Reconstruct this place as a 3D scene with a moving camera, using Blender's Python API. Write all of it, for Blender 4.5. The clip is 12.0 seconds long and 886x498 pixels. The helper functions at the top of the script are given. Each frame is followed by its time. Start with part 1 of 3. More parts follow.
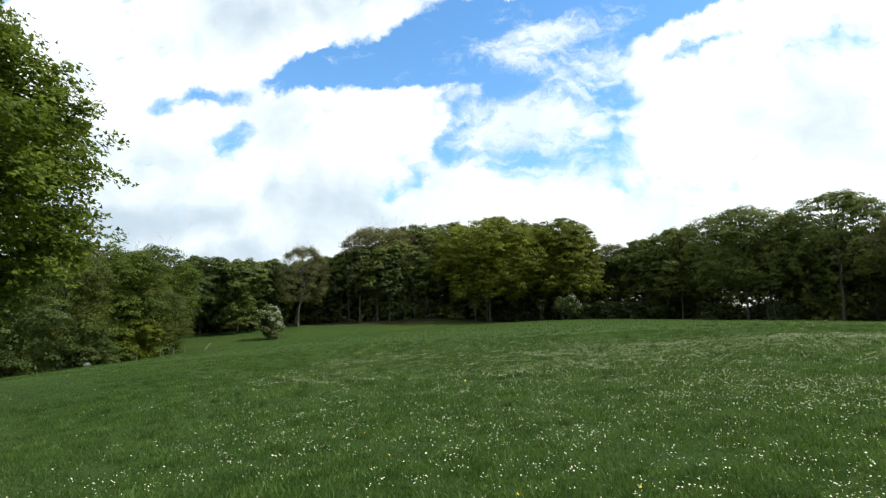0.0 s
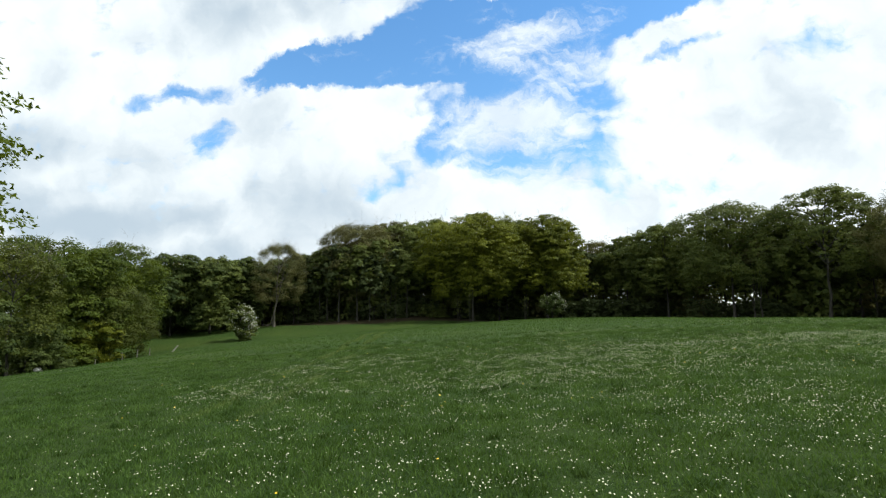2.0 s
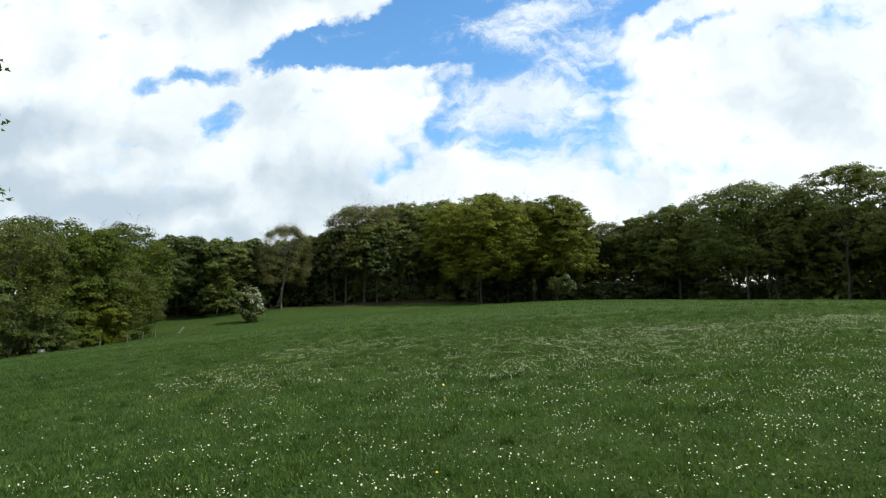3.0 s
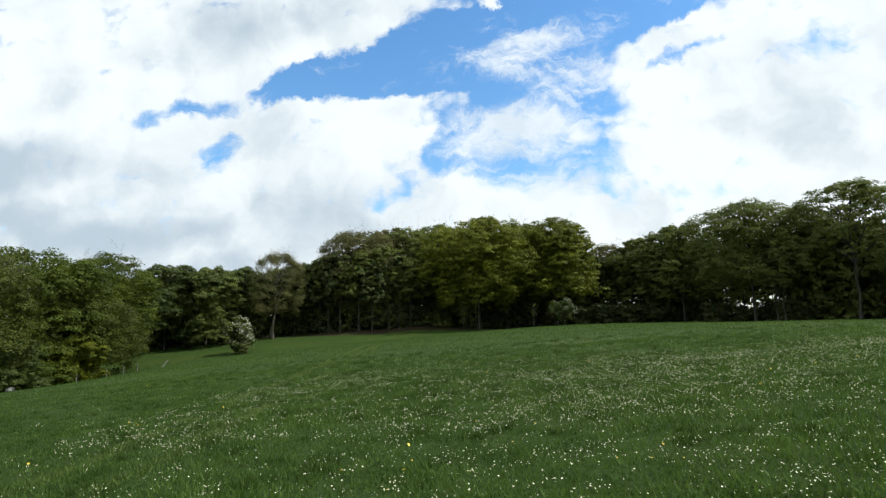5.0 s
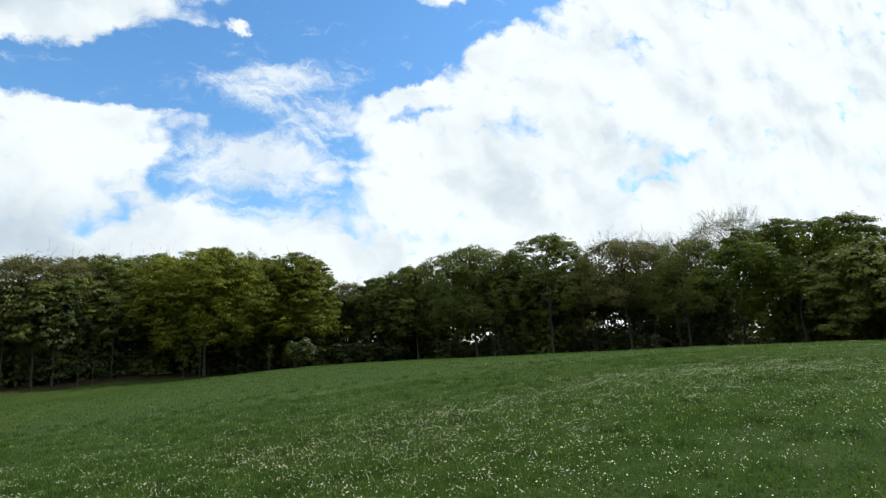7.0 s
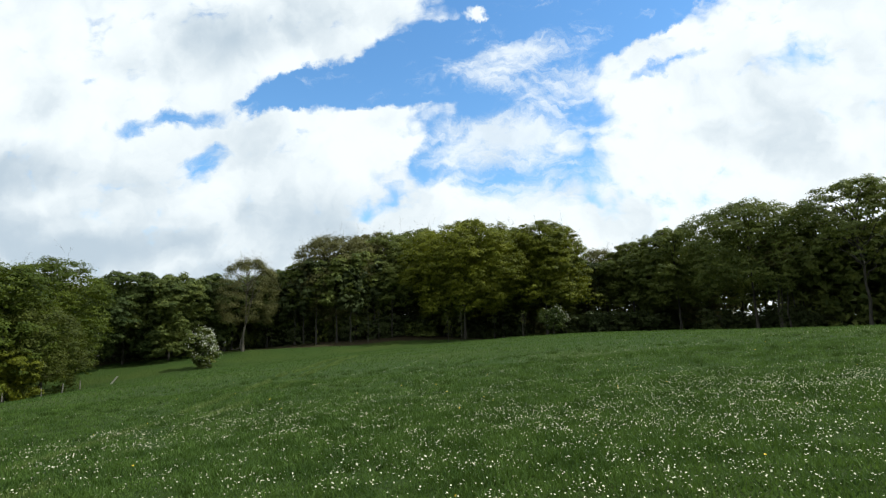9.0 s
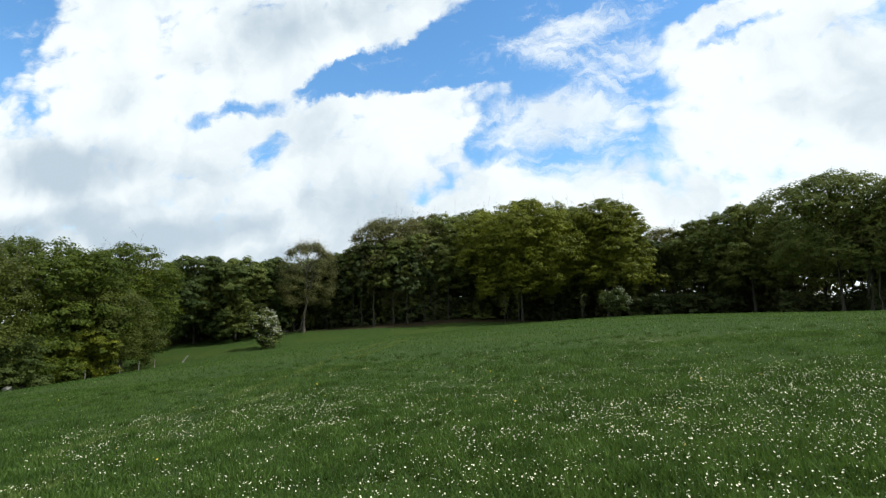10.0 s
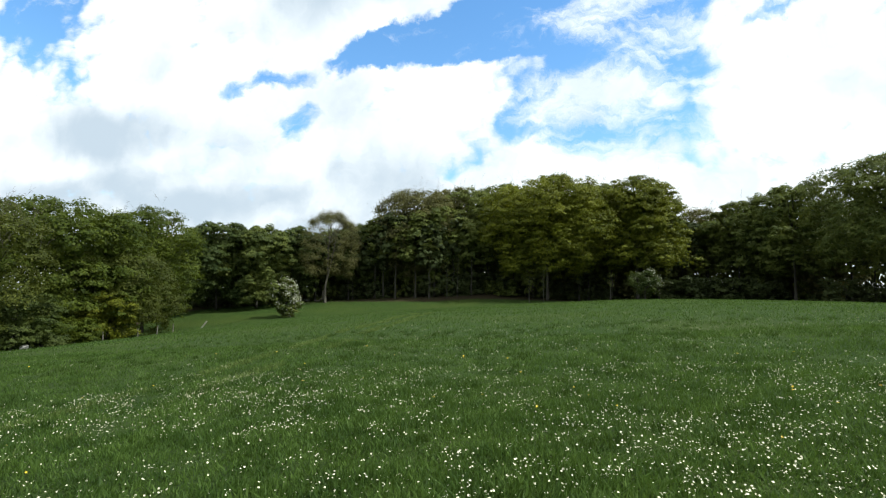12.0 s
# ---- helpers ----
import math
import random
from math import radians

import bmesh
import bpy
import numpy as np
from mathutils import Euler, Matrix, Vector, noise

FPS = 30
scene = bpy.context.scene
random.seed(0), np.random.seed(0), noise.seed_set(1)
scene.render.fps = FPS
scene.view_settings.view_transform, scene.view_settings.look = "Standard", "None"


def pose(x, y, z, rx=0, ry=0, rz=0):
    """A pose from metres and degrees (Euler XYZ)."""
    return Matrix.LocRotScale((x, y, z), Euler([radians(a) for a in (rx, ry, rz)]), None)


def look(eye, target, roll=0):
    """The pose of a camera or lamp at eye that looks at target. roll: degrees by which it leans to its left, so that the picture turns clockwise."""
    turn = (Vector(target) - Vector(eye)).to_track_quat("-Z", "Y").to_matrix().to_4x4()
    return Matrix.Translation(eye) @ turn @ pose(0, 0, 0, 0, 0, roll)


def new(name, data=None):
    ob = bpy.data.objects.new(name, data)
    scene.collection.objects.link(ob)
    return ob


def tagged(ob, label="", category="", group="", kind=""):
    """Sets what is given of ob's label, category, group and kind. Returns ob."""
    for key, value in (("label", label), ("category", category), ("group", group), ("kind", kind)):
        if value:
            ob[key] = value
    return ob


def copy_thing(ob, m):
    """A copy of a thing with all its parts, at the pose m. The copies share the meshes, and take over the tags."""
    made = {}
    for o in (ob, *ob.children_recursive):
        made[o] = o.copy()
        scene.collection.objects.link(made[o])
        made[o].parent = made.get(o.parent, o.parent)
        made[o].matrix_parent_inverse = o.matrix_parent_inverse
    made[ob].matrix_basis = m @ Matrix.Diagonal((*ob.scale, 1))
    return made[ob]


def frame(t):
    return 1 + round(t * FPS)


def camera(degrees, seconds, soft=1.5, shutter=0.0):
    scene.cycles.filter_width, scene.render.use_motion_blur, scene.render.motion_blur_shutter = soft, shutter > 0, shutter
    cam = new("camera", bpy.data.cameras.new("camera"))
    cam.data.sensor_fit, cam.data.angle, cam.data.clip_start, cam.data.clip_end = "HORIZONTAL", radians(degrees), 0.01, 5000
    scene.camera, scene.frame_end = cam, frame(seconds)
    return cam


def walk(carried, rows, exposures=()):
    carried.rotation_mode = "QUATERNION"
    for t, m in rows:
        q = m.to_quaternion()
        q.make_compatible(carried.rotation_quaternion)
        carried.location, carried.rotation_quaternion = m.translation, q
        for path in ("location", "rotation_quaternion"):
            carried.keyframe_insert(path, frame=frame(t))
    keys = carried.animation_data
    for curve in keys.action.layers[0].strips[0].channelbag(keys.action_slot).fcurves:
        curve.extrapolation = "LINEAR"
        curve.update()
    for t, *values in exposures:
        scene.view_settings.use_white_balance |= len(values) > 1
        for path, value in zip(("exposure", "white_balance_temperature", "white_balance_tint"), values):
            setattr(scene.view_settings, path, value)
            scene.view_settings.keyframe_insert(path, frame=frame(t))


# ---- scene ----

# The walk: across a sloping daisy meadow towards a belt of spring woodland
cam = camera(80.45, 12.0, soft=1.25)
walk(cam, [
    (0.0, pose(0.00, 0.00, 0.00, 97.60, 0.00, 7.64)),
    (0.5, pose(0.02, 0.70, -0.04, 97.33, 0.44, 6.87)),
    (1.0, pose(0.01, 1.40, -0.03, 96.46, 1.05, 6.04)),
    (1.5, pose(-0.03, 2.05, -0.00, 96.94, 1.50, 6.12)),
    (2.0, pose(-0.07, 2.72, -0.01, 97.51, 0.35, 5.84)),
    (2.5, pose(-0.07, 3.38, -0.00, 96.76, 0.21, 7.15)),
    (3.0, pose(-0.13, 4.01, -0.05, 95.61, 0.26, 6.74)),
    (3.2, pose(-0.13, 4.30, -0.09, 95.05, 1.49, 6.49)),
    (5.0, pose(0.09, 6.28, -0.01, 98.47, 1.26, 6.75)),
    (5.5, pose(0.25, 7.11, 0.05, 99.07, 2.12, -0.79)),
    (6.0, pose(0.43, 8.06, 0.16, 99.08, 2.71, -10.37)),
    (6.5, pose(0.40, 8.83, 0.34, 101.62, 3.51, -20.26)),
    (6.7, pose(0.37, 9.10, 0.35, 101.57, 3.38, -22.38)),
    (8.3, pose(0.18, 10.83, -0.02, 100.09, 3.75, -3.97)),
    (8.5, pose(0.16, 11.07, -0.05, 100.00, 2.63, -2.78)),
    (9.0, pose(0.17, 11.64, -0.05, 99.52, 1.68, 5.44)),
    (9.5, pose(0.18, 12.18, -0.04, 98.81, 1.43, 11.09)),
    (10.0, pose(0.14, 12.69, -0.02, 97.75, 1.47, 11.62)),
    (10.5, pose(0.16, 13.21, 0.01, 98.18, 1.53, 11.76)),
    (11.0, pose(0.11, 13.75, -0.01, 98.11, 0.39, 11.76)),
    (11.5, pose(0.07, 14.32, -0.04, 96.54, -0.34, 13.39)),
    (12.0, pose(-0.02, 14.82, -0.04, 95.11, -0.73, 14.25)),
], exposures=[(0.0, 0.62, 6150, 4), (1.0, 0.47, 6150, 4), (2.5, 0.45, 6150, 4), (6.5, 0.36, 6150, 4), (9.5, 0.40, 6150, 4), (11.0, 0.44, 6150, 4), (12.0, 0.60, 6150, 4)])

# ---- light ----
SUN_AZIMUTH, SUN_HEIGHT = 92.0, 50.0      # degrees from +y towards +x, and above the horizon
SUN_POWER, SKY_POWER, CLOUD_POWER = 3.3, 0.15, 0.75

to_sun = Vector((math.sin(radians(SUN_AZIMUTH)) * math.cos(radians(SUN_HEIGHT)),
                 math.cos(radians(SUN_AZIMUTH)) * math.cos(radians(SUN_HEIGHT)), math.sin(radians(SUN_HEIGHT))))
sun = new("sun", bpy.data.lights.new("sun", "SUN"))
sun.data.energy, sun.data.angle, sun.data.color = SUN_POWER, radians(1.5), (1.0, 0.95, 0.86)
sun.matrix_world = look(to_sun * 200, (0, 0, 0))


class Nodes:
    """A short way to write node trees."""

    def __init__(self, tree):
        self.tree = tree
        tree.nodes.clear()

    def add(self, kind, settings=None, **inputs):
        n = self.tree.nodes.new(kind)
        for key, value in (settings or {}).items():
            setattr(n, key, value)
        for key, value in inputs.items():
            self.put(n, int(key[1:]) if key[0] == "i" and key[1:].isdigit() else key.replace("_", " "), value)
        return n

    def put(self, n, key, value):
        if isinstance(value, bpy.types.NodeSocket):
            self.tree.links.new(value, n.inputs[key])
        elif isinstance(value, bpy.types.Node):
            self.tree.links.new(value.outputs[0], n.inputs[key])
        else:
            n.inputs[key].default_value = value

    def math(self, op, a, b=0.0, clamp=False):
        return self.add("ShaderNodeMath", {"operation": op, "use_clamp": clamp}, i0=a, i1=b)

    def mix(self, fac, a, b):
        n = self.add("ShaderNodeMix", {"data_type": "RGBA"})
        self.put(n, 0, fac), self.put(n, 6, a), self.put(n, 7, b)
        return n.outputs[2]

    def ramp(self, fac, low, high):
        return self.add("ShaderNodeMapRange", {"interpolation_type": "SMOOTHSTEP"}, i0=fac, i1=low, i2=high, i3=0.0, i4=1.0)

    def noise(self, vector, scale, detail=4.0, rough=0.55):
        return self.add("ShaderNodeTexNoise", Vector=vector, Scale=scale, Detail=detail, Roughness=rough)


def make_world():
    """Blue spring sky with broken cumulus: gaps of blue in a bright cloud deck."""
    world = bpy.data.worlds.new("world")
    scene.world = world
    world.use_nodes = True
    n = Nodes(world.node_tree)
    way = n.add("ShaderNodeTexCoord").outputs["Generated"]
    xyz = n.add("ShaderNodeSeparateXYZ", i0=way)
    ahead = n.math("MAXIMUM", xyz.outputs[1], 0.12)
    u = n.math("DIVIDE", xyz.outputs[0], ahead)
    v = n.math("DIVIDE", xyz.outputs[2], ahead)
    flat = n.add("ShaderNodeCombineXYZ", i0=u, i1=v, i2=0.0)
    # ragged edges: the flat sky is pushed about by two sizes of turbulence
    big = n.noise(way, 4.0, 2.0)
    small = n.noise(way, 13.0, 7.0, 0.62)
    shove = n.add("ShaderNodeVectorMath", {"operation": "SUBTRACT"}, i0=big.outputs["Color"], i1=(0.5, 0.5, 0.5))
    shove = n.add("ShaderNodeVectorMath", {"operation": "MULTIPLY"}, i0=shove, i1=(0.17, 0.12, 0.0))
    fine = n.add("ShaderNodeVectorMath", {"operation": "SUBTRACT"}, i0=small.outputs["Color"], i1=(0.5, 0.5, 0.5))
    fine = n.add("ShaderNodeVectorMath", {"operation": "MULTIPLY"}, i0=fine, i1=(0.12, 0.11, 0.0))
    place = n.add("ShaderNodeVectorMath", i0=flat, i1=shove)
    place = n.add("ShaderNodeVectorMath", i0=place, i1=fine)

    soft = n.add("ShaderNodeVectorMath", i0=flat, i1=n.add("ShaderNodeVectorMath", {"operation": "SCALE"}, i0=shove, Scale=0.35))

    def field(patches, where):
        total = None
        for cu, cv, ru, rv, turn, strength in patches:
            spot = n.add("ShaderNodeMapping", {"vector_type": "TEXTURE"}, Vector=where, Location=(cu, cv, 0),
                         Rotation=(0, 0, radians(turn)), Scale=(ru, rv, 1))
            ball = n.add("ShaderNodeTexGradient", {"gradient_type": "SPHERICAL"}, Vector=spot)
            ball = n.math("MULTIPLY", ball.outputs["Fac"], strength)
            total = ball if total is None else n.math("ADD", total, ball)
        return total

    gaps = field([
        (-0.43, 0.515, 0.14, 0.052, 6, 2.2), (-0.27, 0.525, 0.20, 0.078, 5, 2.6), (-0.10, 0.560, 0.16, 0.105, 8, 2.4),
        (0.06, 0.625, 0.22, 0.070, 8, 1.5), (0.27, 0.632, 0.24, 0.080, 18, 1.6), (0.40, 0.655, 0.20, 0.050, 24, 1.3), (0.25, 0.76, 0.44, 0.14, 14, 2.4), (0.58, 0.84, 0.36, 0.11, 28, 2.2),
        (-0.68, 0.488, 0.20, 0.034, 4, 0.95), (-0.605, 0.390, 0.085, 0.065, 0, 0.85), (-0.06, 0.36, 0.12, 0.06, 20, 1.1), (0.0, 0.45, 0.035, 0.10, 10, 0.8),
        (-0.19, 0.28, 0.10, 0.05, 10, 0.75), (0.385, 0.522, 0.14, 0.018, 17, 0.75), (0.35, 0.43, 0.06, 0.018, 12, 0.3), (0.99, 0.388, 0.11, 0.013, 8, 0.8), (1.03, 0.41, 0.05, 0.012, 8, 0.7), (0.10, 0.30, 0.30, 0.12, -14, 0.8),
        (0.10, 0.50, 0.32, 0.13, 10, 1.25), (0.06, 0.41, 0.24, 0.16, 0, 0.72), (-1.25, 0.53, 0.12, 0.08, 0, 0.8), (-1.34, 0.76, 0.26, 0.22, 35, 1.7), (1.05, 0.445, 0.28, 0.028, 20, 0.6),
    ], place)
    clouds = field([(0.47, 0.83, 0.17, 0.06, 0, 2.6), (0.015, 0.66, 0.045, 0.028, 0, 2.0)], place)
    streaks = n.add("ShaderNodeMapping", Vector=place, Rotation=(0, 0, radians(-20)), Scale=(0.55, 1.3, 1))
    wisps = n.math("MULTIPLY", n.math("SUBTRACT", n.noise(streaks, 6.5, 9.0, 0.66), 0.5), 2.2)
    puffs = n.add("ShaderNodeTexVoronoi", Vector=soft, Scale=17.0).outputs["Distance"]      # rounded heads of the cumulus
    curls = n.add("ShaderNodeTexVoronoi", Vector=soft, Scale=43.0).outputs["Distance"]      # and the small ones on their rims
    puffs = n.math("ADD", n.math("MULTIPLY", n.math("SUBTRACT", puffs, 0.45), 0.62), n.math("MULTIPLY", n.math("SUBTRACT", curls, 0.45), 0.22))
    open_sky = n.math("SUBTRACT", n.math("ADD", n.math("ADD", gaps, wisps), puffs), clouds)
    in_front = n.ramp(xyz.outputs[1], 0.12, 0.3)
    all_round = n.math("SUBTRACT", n.noise(way, 2.4, 7.0, 0.6), 0.45)
    open_sky = n.math("ADD", n.math("MULTIPLY", open_sky, in_front),
                      n.math("MULTIPLY", all_round, n.math("SUBTRACT", 1.0, in_front)))
    blue = n.ramp(open_sky, 0.24, 0.90)
    # thin white veils drawn over the blue
    combed = n.add("ShaderNodeMapping", Vector=place, Rotation=(0, 0, radians(-14)), Scale=(0.7, 1.5, 1))
    veil = field([(0.07, 0.55, 0.22, 0.085, 12, 0.85), (0.06, 0.390, 0.19, 0.075, 0, 1.15), (0.10, 0.26, 0.28, 0.10, 0, 0.7),
                  (0.20, 0.49, 0.22, 0.06, 12, 0.6), (-0.10, 0.25, 0.12, 0.06, 0, 0.7), (-0.05, 0.37, 0.10, 0.10, 0, 0.55), (-0.62, 0.44, 0.22, 0.10, 0, 0.45)], soft)
    veil = n.math("ADD", veil, n.math("MULTIPLY", n.math("SUBTRACT", n.noise(combed, 11.0, 9.0, 0.68), 0.5), 2.6))
    veil = n.math("MULTIPLY", n.math("MULTIPLY", n.ramp(veil, 0.12, 0.95), in_front), 0.86)
    blue = n.math("MULTIPLY", blue, n.math("SUBTRACT", 1.0, veil))
    # grey bellies of the clouds
    grey = field([(-0.52, 0.66, 0.34, 0.10, 10, 0.9), (-0.82, 0.20, 0.34, 0.05, 0, 0.7), (-1.10, 0.382, 0.30, 0.085, 2, 1.25),
                  (0.66, 0.42, 0.26, 0.16, 25, 0.30), (0.95, 0.40, 0.28, 0.12, 15, 0.22), (-0.75, 0.12, 0.6, 0.07, 0, 0.5), (-0.40, 0.24, 0.34, 0.09, 0, 0.45),
                  (-1.25, 0.24, 0.30, 0.06, 0, 0.7), (-0.9, 0.24, 0.9, 0.24, 0, 0.5)], soft)
    heap = n.noise(place, 4.2, 6.0, 0.5)
    shifted = n.add("ShaderNodeVectorMath", i0=place, i1=(0.03, 0.05, 0.0))
    lit = n.math("SUBTRACT", heap, n.noise(shifted, 4.2, 6.0, 0.5))        # sides turned from the sun
    lit = n.math("ADD", n.math("MULTIPLY", lit, 1.9), n.math("MULTIPLY", n.math("SUBTRACT", heap, 0.5), 0.8))
    grey = n.ramp(n.math("ADD", grey, lit), -0.22, 1.05)
    cloud = n.mix(grey, (1.05, 1.05, 1.05, 1), (0.58, 0.65, 0.73, 1))
    sky = n.add("ShaderNodeTexSky", {"sky_type": "NISHITA", "sun_disc": False, "sun_elevation": radians(SUN_HEIGHT),
                                     "sun_rotation": radians(SUN_AZIMUTH), "air_density": 1.25,
                                     "dust_density": 0.2, "ozone_density": 3.5})
    deep = n.add("ShaderNodeHueSaturation", Color=sky, Saturation=1.16)
    clear = n.add("ShaderNodeBackground", Color=deep, Strength=SKY_POWER)
    white = n.add("ShaderNodeBackground", Color=cloud, Strength=CLOUD_POWER)
    both = n.add("ShaderNodeMixShader", i0=blue, i1=white, i2=clear)
    n.add("ShaderNodeOutputWorld", Surface=both)


make_world()


# ---- materials ----
def material(name):
    m = bpy.data.materials.new(name)
    m.use_nodes = True
    return m, Nodes(m.node_tree)


def leaf_material(name, dark, light, through_light=0.3, patch=0.35):
    """Leaves: colour drifts from spray to spray and from leaf to leaf, and some light comes through."""
    m, n = material(name)
    geo = n.add("ShaderNodeNewGeometry")
    drift = n.noise(geo.outputs["Position"], patch, 2.0)
    fac = n.math("ADD", n.math("MULTIPLY", geo.outputs["Random Per Island"], 0.55),
                 n.math("MULTIPLY", n.ramp(drift, 0.35, 0.65), 0.45))
    fac = n.math("ADD", fac, n.math("MULTIPLY", n.math("SUBTRACT", n.add("ShaderNodeObjectInfo").outputs["Random"], 0.5), 0.24), True)
    colour = n.mix(fac, (*dark, 1), (*light, 1))
    body = n.add("ShaderNodeBsdfPrincipled", Base_Color=colour, Roughness=0.55)
    body.inputs["Specular IOR Level"].default_value = 0.12
    glow = n.add("ShaderNodeBsdfTranslucent", Color=n.mix(0.5, colour, (light[0] * 1.5, light[1] * 1.5, light[2], 1)))
    n.add("ShaderNodeOutputMaterial", Surface=n.add("ShaderNodeMixShader", i0=through_light, i1=body, i2=glow))
    return m


def bark_material(name, dark, light):
    m, n = material(name)
    where = n.add("ShaderNodeTexCoord").outputs["Object"]
    long = n.add("ShaderNodeMapping", Vector=where, Scale=(1, 1, 0.18))
    grain = n.noise(long, 9.0, 6.0, 0.65)
    stain = n.noise(where, 0.6, 3.0)
    colour = n.mix(n.ramp(grain, 0.35, 0.7), (*dark, 1), (*light, 1))
    colour = n.mix(n.ramp(stain, 0.5, 0.75), colour, (dark[0] * 0.8, dark[1] * 1.1, dark[2] * 0.7, 1))
    bump = n.add("ShaderNodeBump", Height=grain, Strength=0.6, Distance=0.03)
    n.add("ShaderNodeOutputMaterial", Surface=n.add("ShaderNodeBsdfPrincipled", Base_Color=colour, Roughness=0.9, Normal=bump))
    return m


def plain_material(name, colour, rough=0.7, vary=0.25, scale=8.0):
    m, n = material(name)
    where = n.add("ShaderNodeTexCoord").outputs["Object"]
    spots = n.noise(where, scale, 5.0)
    worn = n.mix(n.ramp(spots, 0.3, 0.7), (*[c * (1 - vary) for c in colour], 1), (*[min(1, c * (1 + vary)) for c in colour], 1))
    bump = n.add("ShaderNodeBump", Height=spots, Strength=0.3, Distance=0.01)
    n.add("ShaderNodeOutputMaterial", Surface=n.add("ShaderNodeBsdfPrincipled", Base_Color=worn, Roughness=rough, Normal=bump))
    return m


def ground_material():
    """Rough meadow turf, with brown leaf mould where the woodland stands, its dark tone also painting the shade there.
    """
    m, n = material("meadow_turf")
    where = n.add("ShaderNodeNewGeometry").outputs["Position"]
    fine = n.noise(where, 9.0, 6.0, 0.7)
    tuft = n.noise(where, 1.3, 4.0, 0.6)
    hair = n.noise(where, 45.0, 4.0, 0.7)
    broad = n.noise(where, 0.09, 3.0)
    colour = n.mix(n.ramp(n.math("ADD", n.math("MULTIPLY", fine, 0.5), n.math("MULTIPLY", hair, 0.5)), 0.36, 0.64), (0.018, 0.036, 0.008, 1), (0.050, 0.082, 0.017, 1))
    colour = n.mix(n.math("MULTIPLY", n.ramp(tuft, 0.45, 0.7), 0.5), colour, (0.022, 0.052, 0.009, 1))
    colour = n.mix(n.math("MULTIPLY", n.ramp(broad, 0.42, 0.66), 0.45), colour, (0.056, 0.076, 0.015, 1))
    # dead leaves, coloured dark to hold the shade under the trees as well
    litter_shade = n.add("ShaderNodeAttribute", {"attribute_name": "mould_and_shade"}).outputs["Fac"]
    litter_shade = n.ramp(n.math("ADD", litter_shade, n.math("MULTIPLY", n.math("SUBTRACT", tuft, 0.5), 1.2)), 0.3, 0.7)
    colour = n.mix(litter_shade, colour, n.mix(n.ramp(fine, 0.35, 0.65), (0.022, 0.018, 0.010, 1), (0.055, 0.043, 0.024, 1)))
    bump = n.add("ShaderNodeBump", Height=n.math("ADD", n.math("ADD", fine, tuft), n.math("MULTIPLY", hair, 0.5)), Strength=1.0, Distance=0.06)
    turf = n.add("ShaderNodeBsdfPrincipled", Base_Color=colour, Roughness=0.9, Normal=bump)
    turf.inputs["Specular IOR Level"].default_value = 0.08
    n.add("ShaderNodeOutputMaterial", Surface=turf)
    return m


TURF = ground_material()
BLADE = leaf_material("grass_blade", (0.014, 0.039, 0.007), (0.091, 0.149, 0.030), 0.34, 1.6)
# tuft green kept darker, so its colour stands for shadow spots
SHADOW_TUFT = leaf_material("shadow_tuft_blade", (0.016, 0.040, 0.006), (0.055, 0.090, 0.014), 0.25, 4.0)
RUT = leaf_material("trodden_blade", (0.058, 0.092, 0.022), (0.145, 0.190, 0.055), 0.3, 1.6)
OAK = leaf_material("oak_leaf", (0.040, 0.056, 0.007), (0.176, 0.190, 0.018), 0.26)
LIME = leaf_material("lime_leaf", (0.030, 0.050, 0.007), (0.104, 0.130, 0.015), 0.32)
MAPLE = leaf_material("maple_leaf", (0.028, 0.052, 0.008), (0.124, 0.158, 0.017), 0.34, 0.8)
MID = leaf_material("sycamore_leaf", (0.046, 0.068, 0.018), (0.150, 0.172, 0.040), 0.30)
DARK = leaf_material("dark_leaf", (0.026, 0.044, 0.012), (0.088, 0.112, 0.028), 0.28)
# leaves under the canopy: the wood's shade is put into a darker green
SHADED = leaf_material("shaded_leaf", (0.028, 0.040, 0.014), (0.068, 0.086, 0.028), 0.2)
BROWN = leaf_material("bronze_leaf", (0.064, 0.066, 0.025), (0.140, 0.136, 0.047), 0.32)
GREY = leaf_material("willow_leaf", (0.034, 0.048, 0.009), (0.092, 0.106, 0.018), 0.28)
YELLOW = leaf_material("yellow_leaf", (0.070, 0.092, 0.009), (0.155, 0.162, 0.015), 0.3)
BLOSSOM = leaf_material("hawthorn_blossom", (0.34, 0.36, 0.27), (0.62, 0.62, 0.52), 0.2)
BARK = bark_material("dark_bark", (0.026, 0.024, 0.018), (0.052, 0.047, 0.035))
PALE_BARK = bark_material("pale_bark", (0.060, 0.053, 0.040), (0.135, 0.120, 0.092))
TWIG = bark_material("twig_bark", (0.07, 0.058, 0.042), (0.13, 0.115, 0.085))
POST = bark_material("weathered_post", (0.10, 0.092, 0.078), (0.24, 0.225, 0.195))
PALE_WOOD = bark_material("bleached_wood", (0.30, 0.28, 0.24), (0.52, 0.50, 0.45))
PETAL = plain_material("daisy_petal", (0.66, 0.64, 0.46), 0.7, 0.12)
PETAL_YELLOW = plain_material("buttercup_petal", (0.72, 0.50, 0.02), 0.5, 0.15)
STONE = plain_material("pale_stone", (0.55, 0.54, 0.50), 0.8, 0.2)


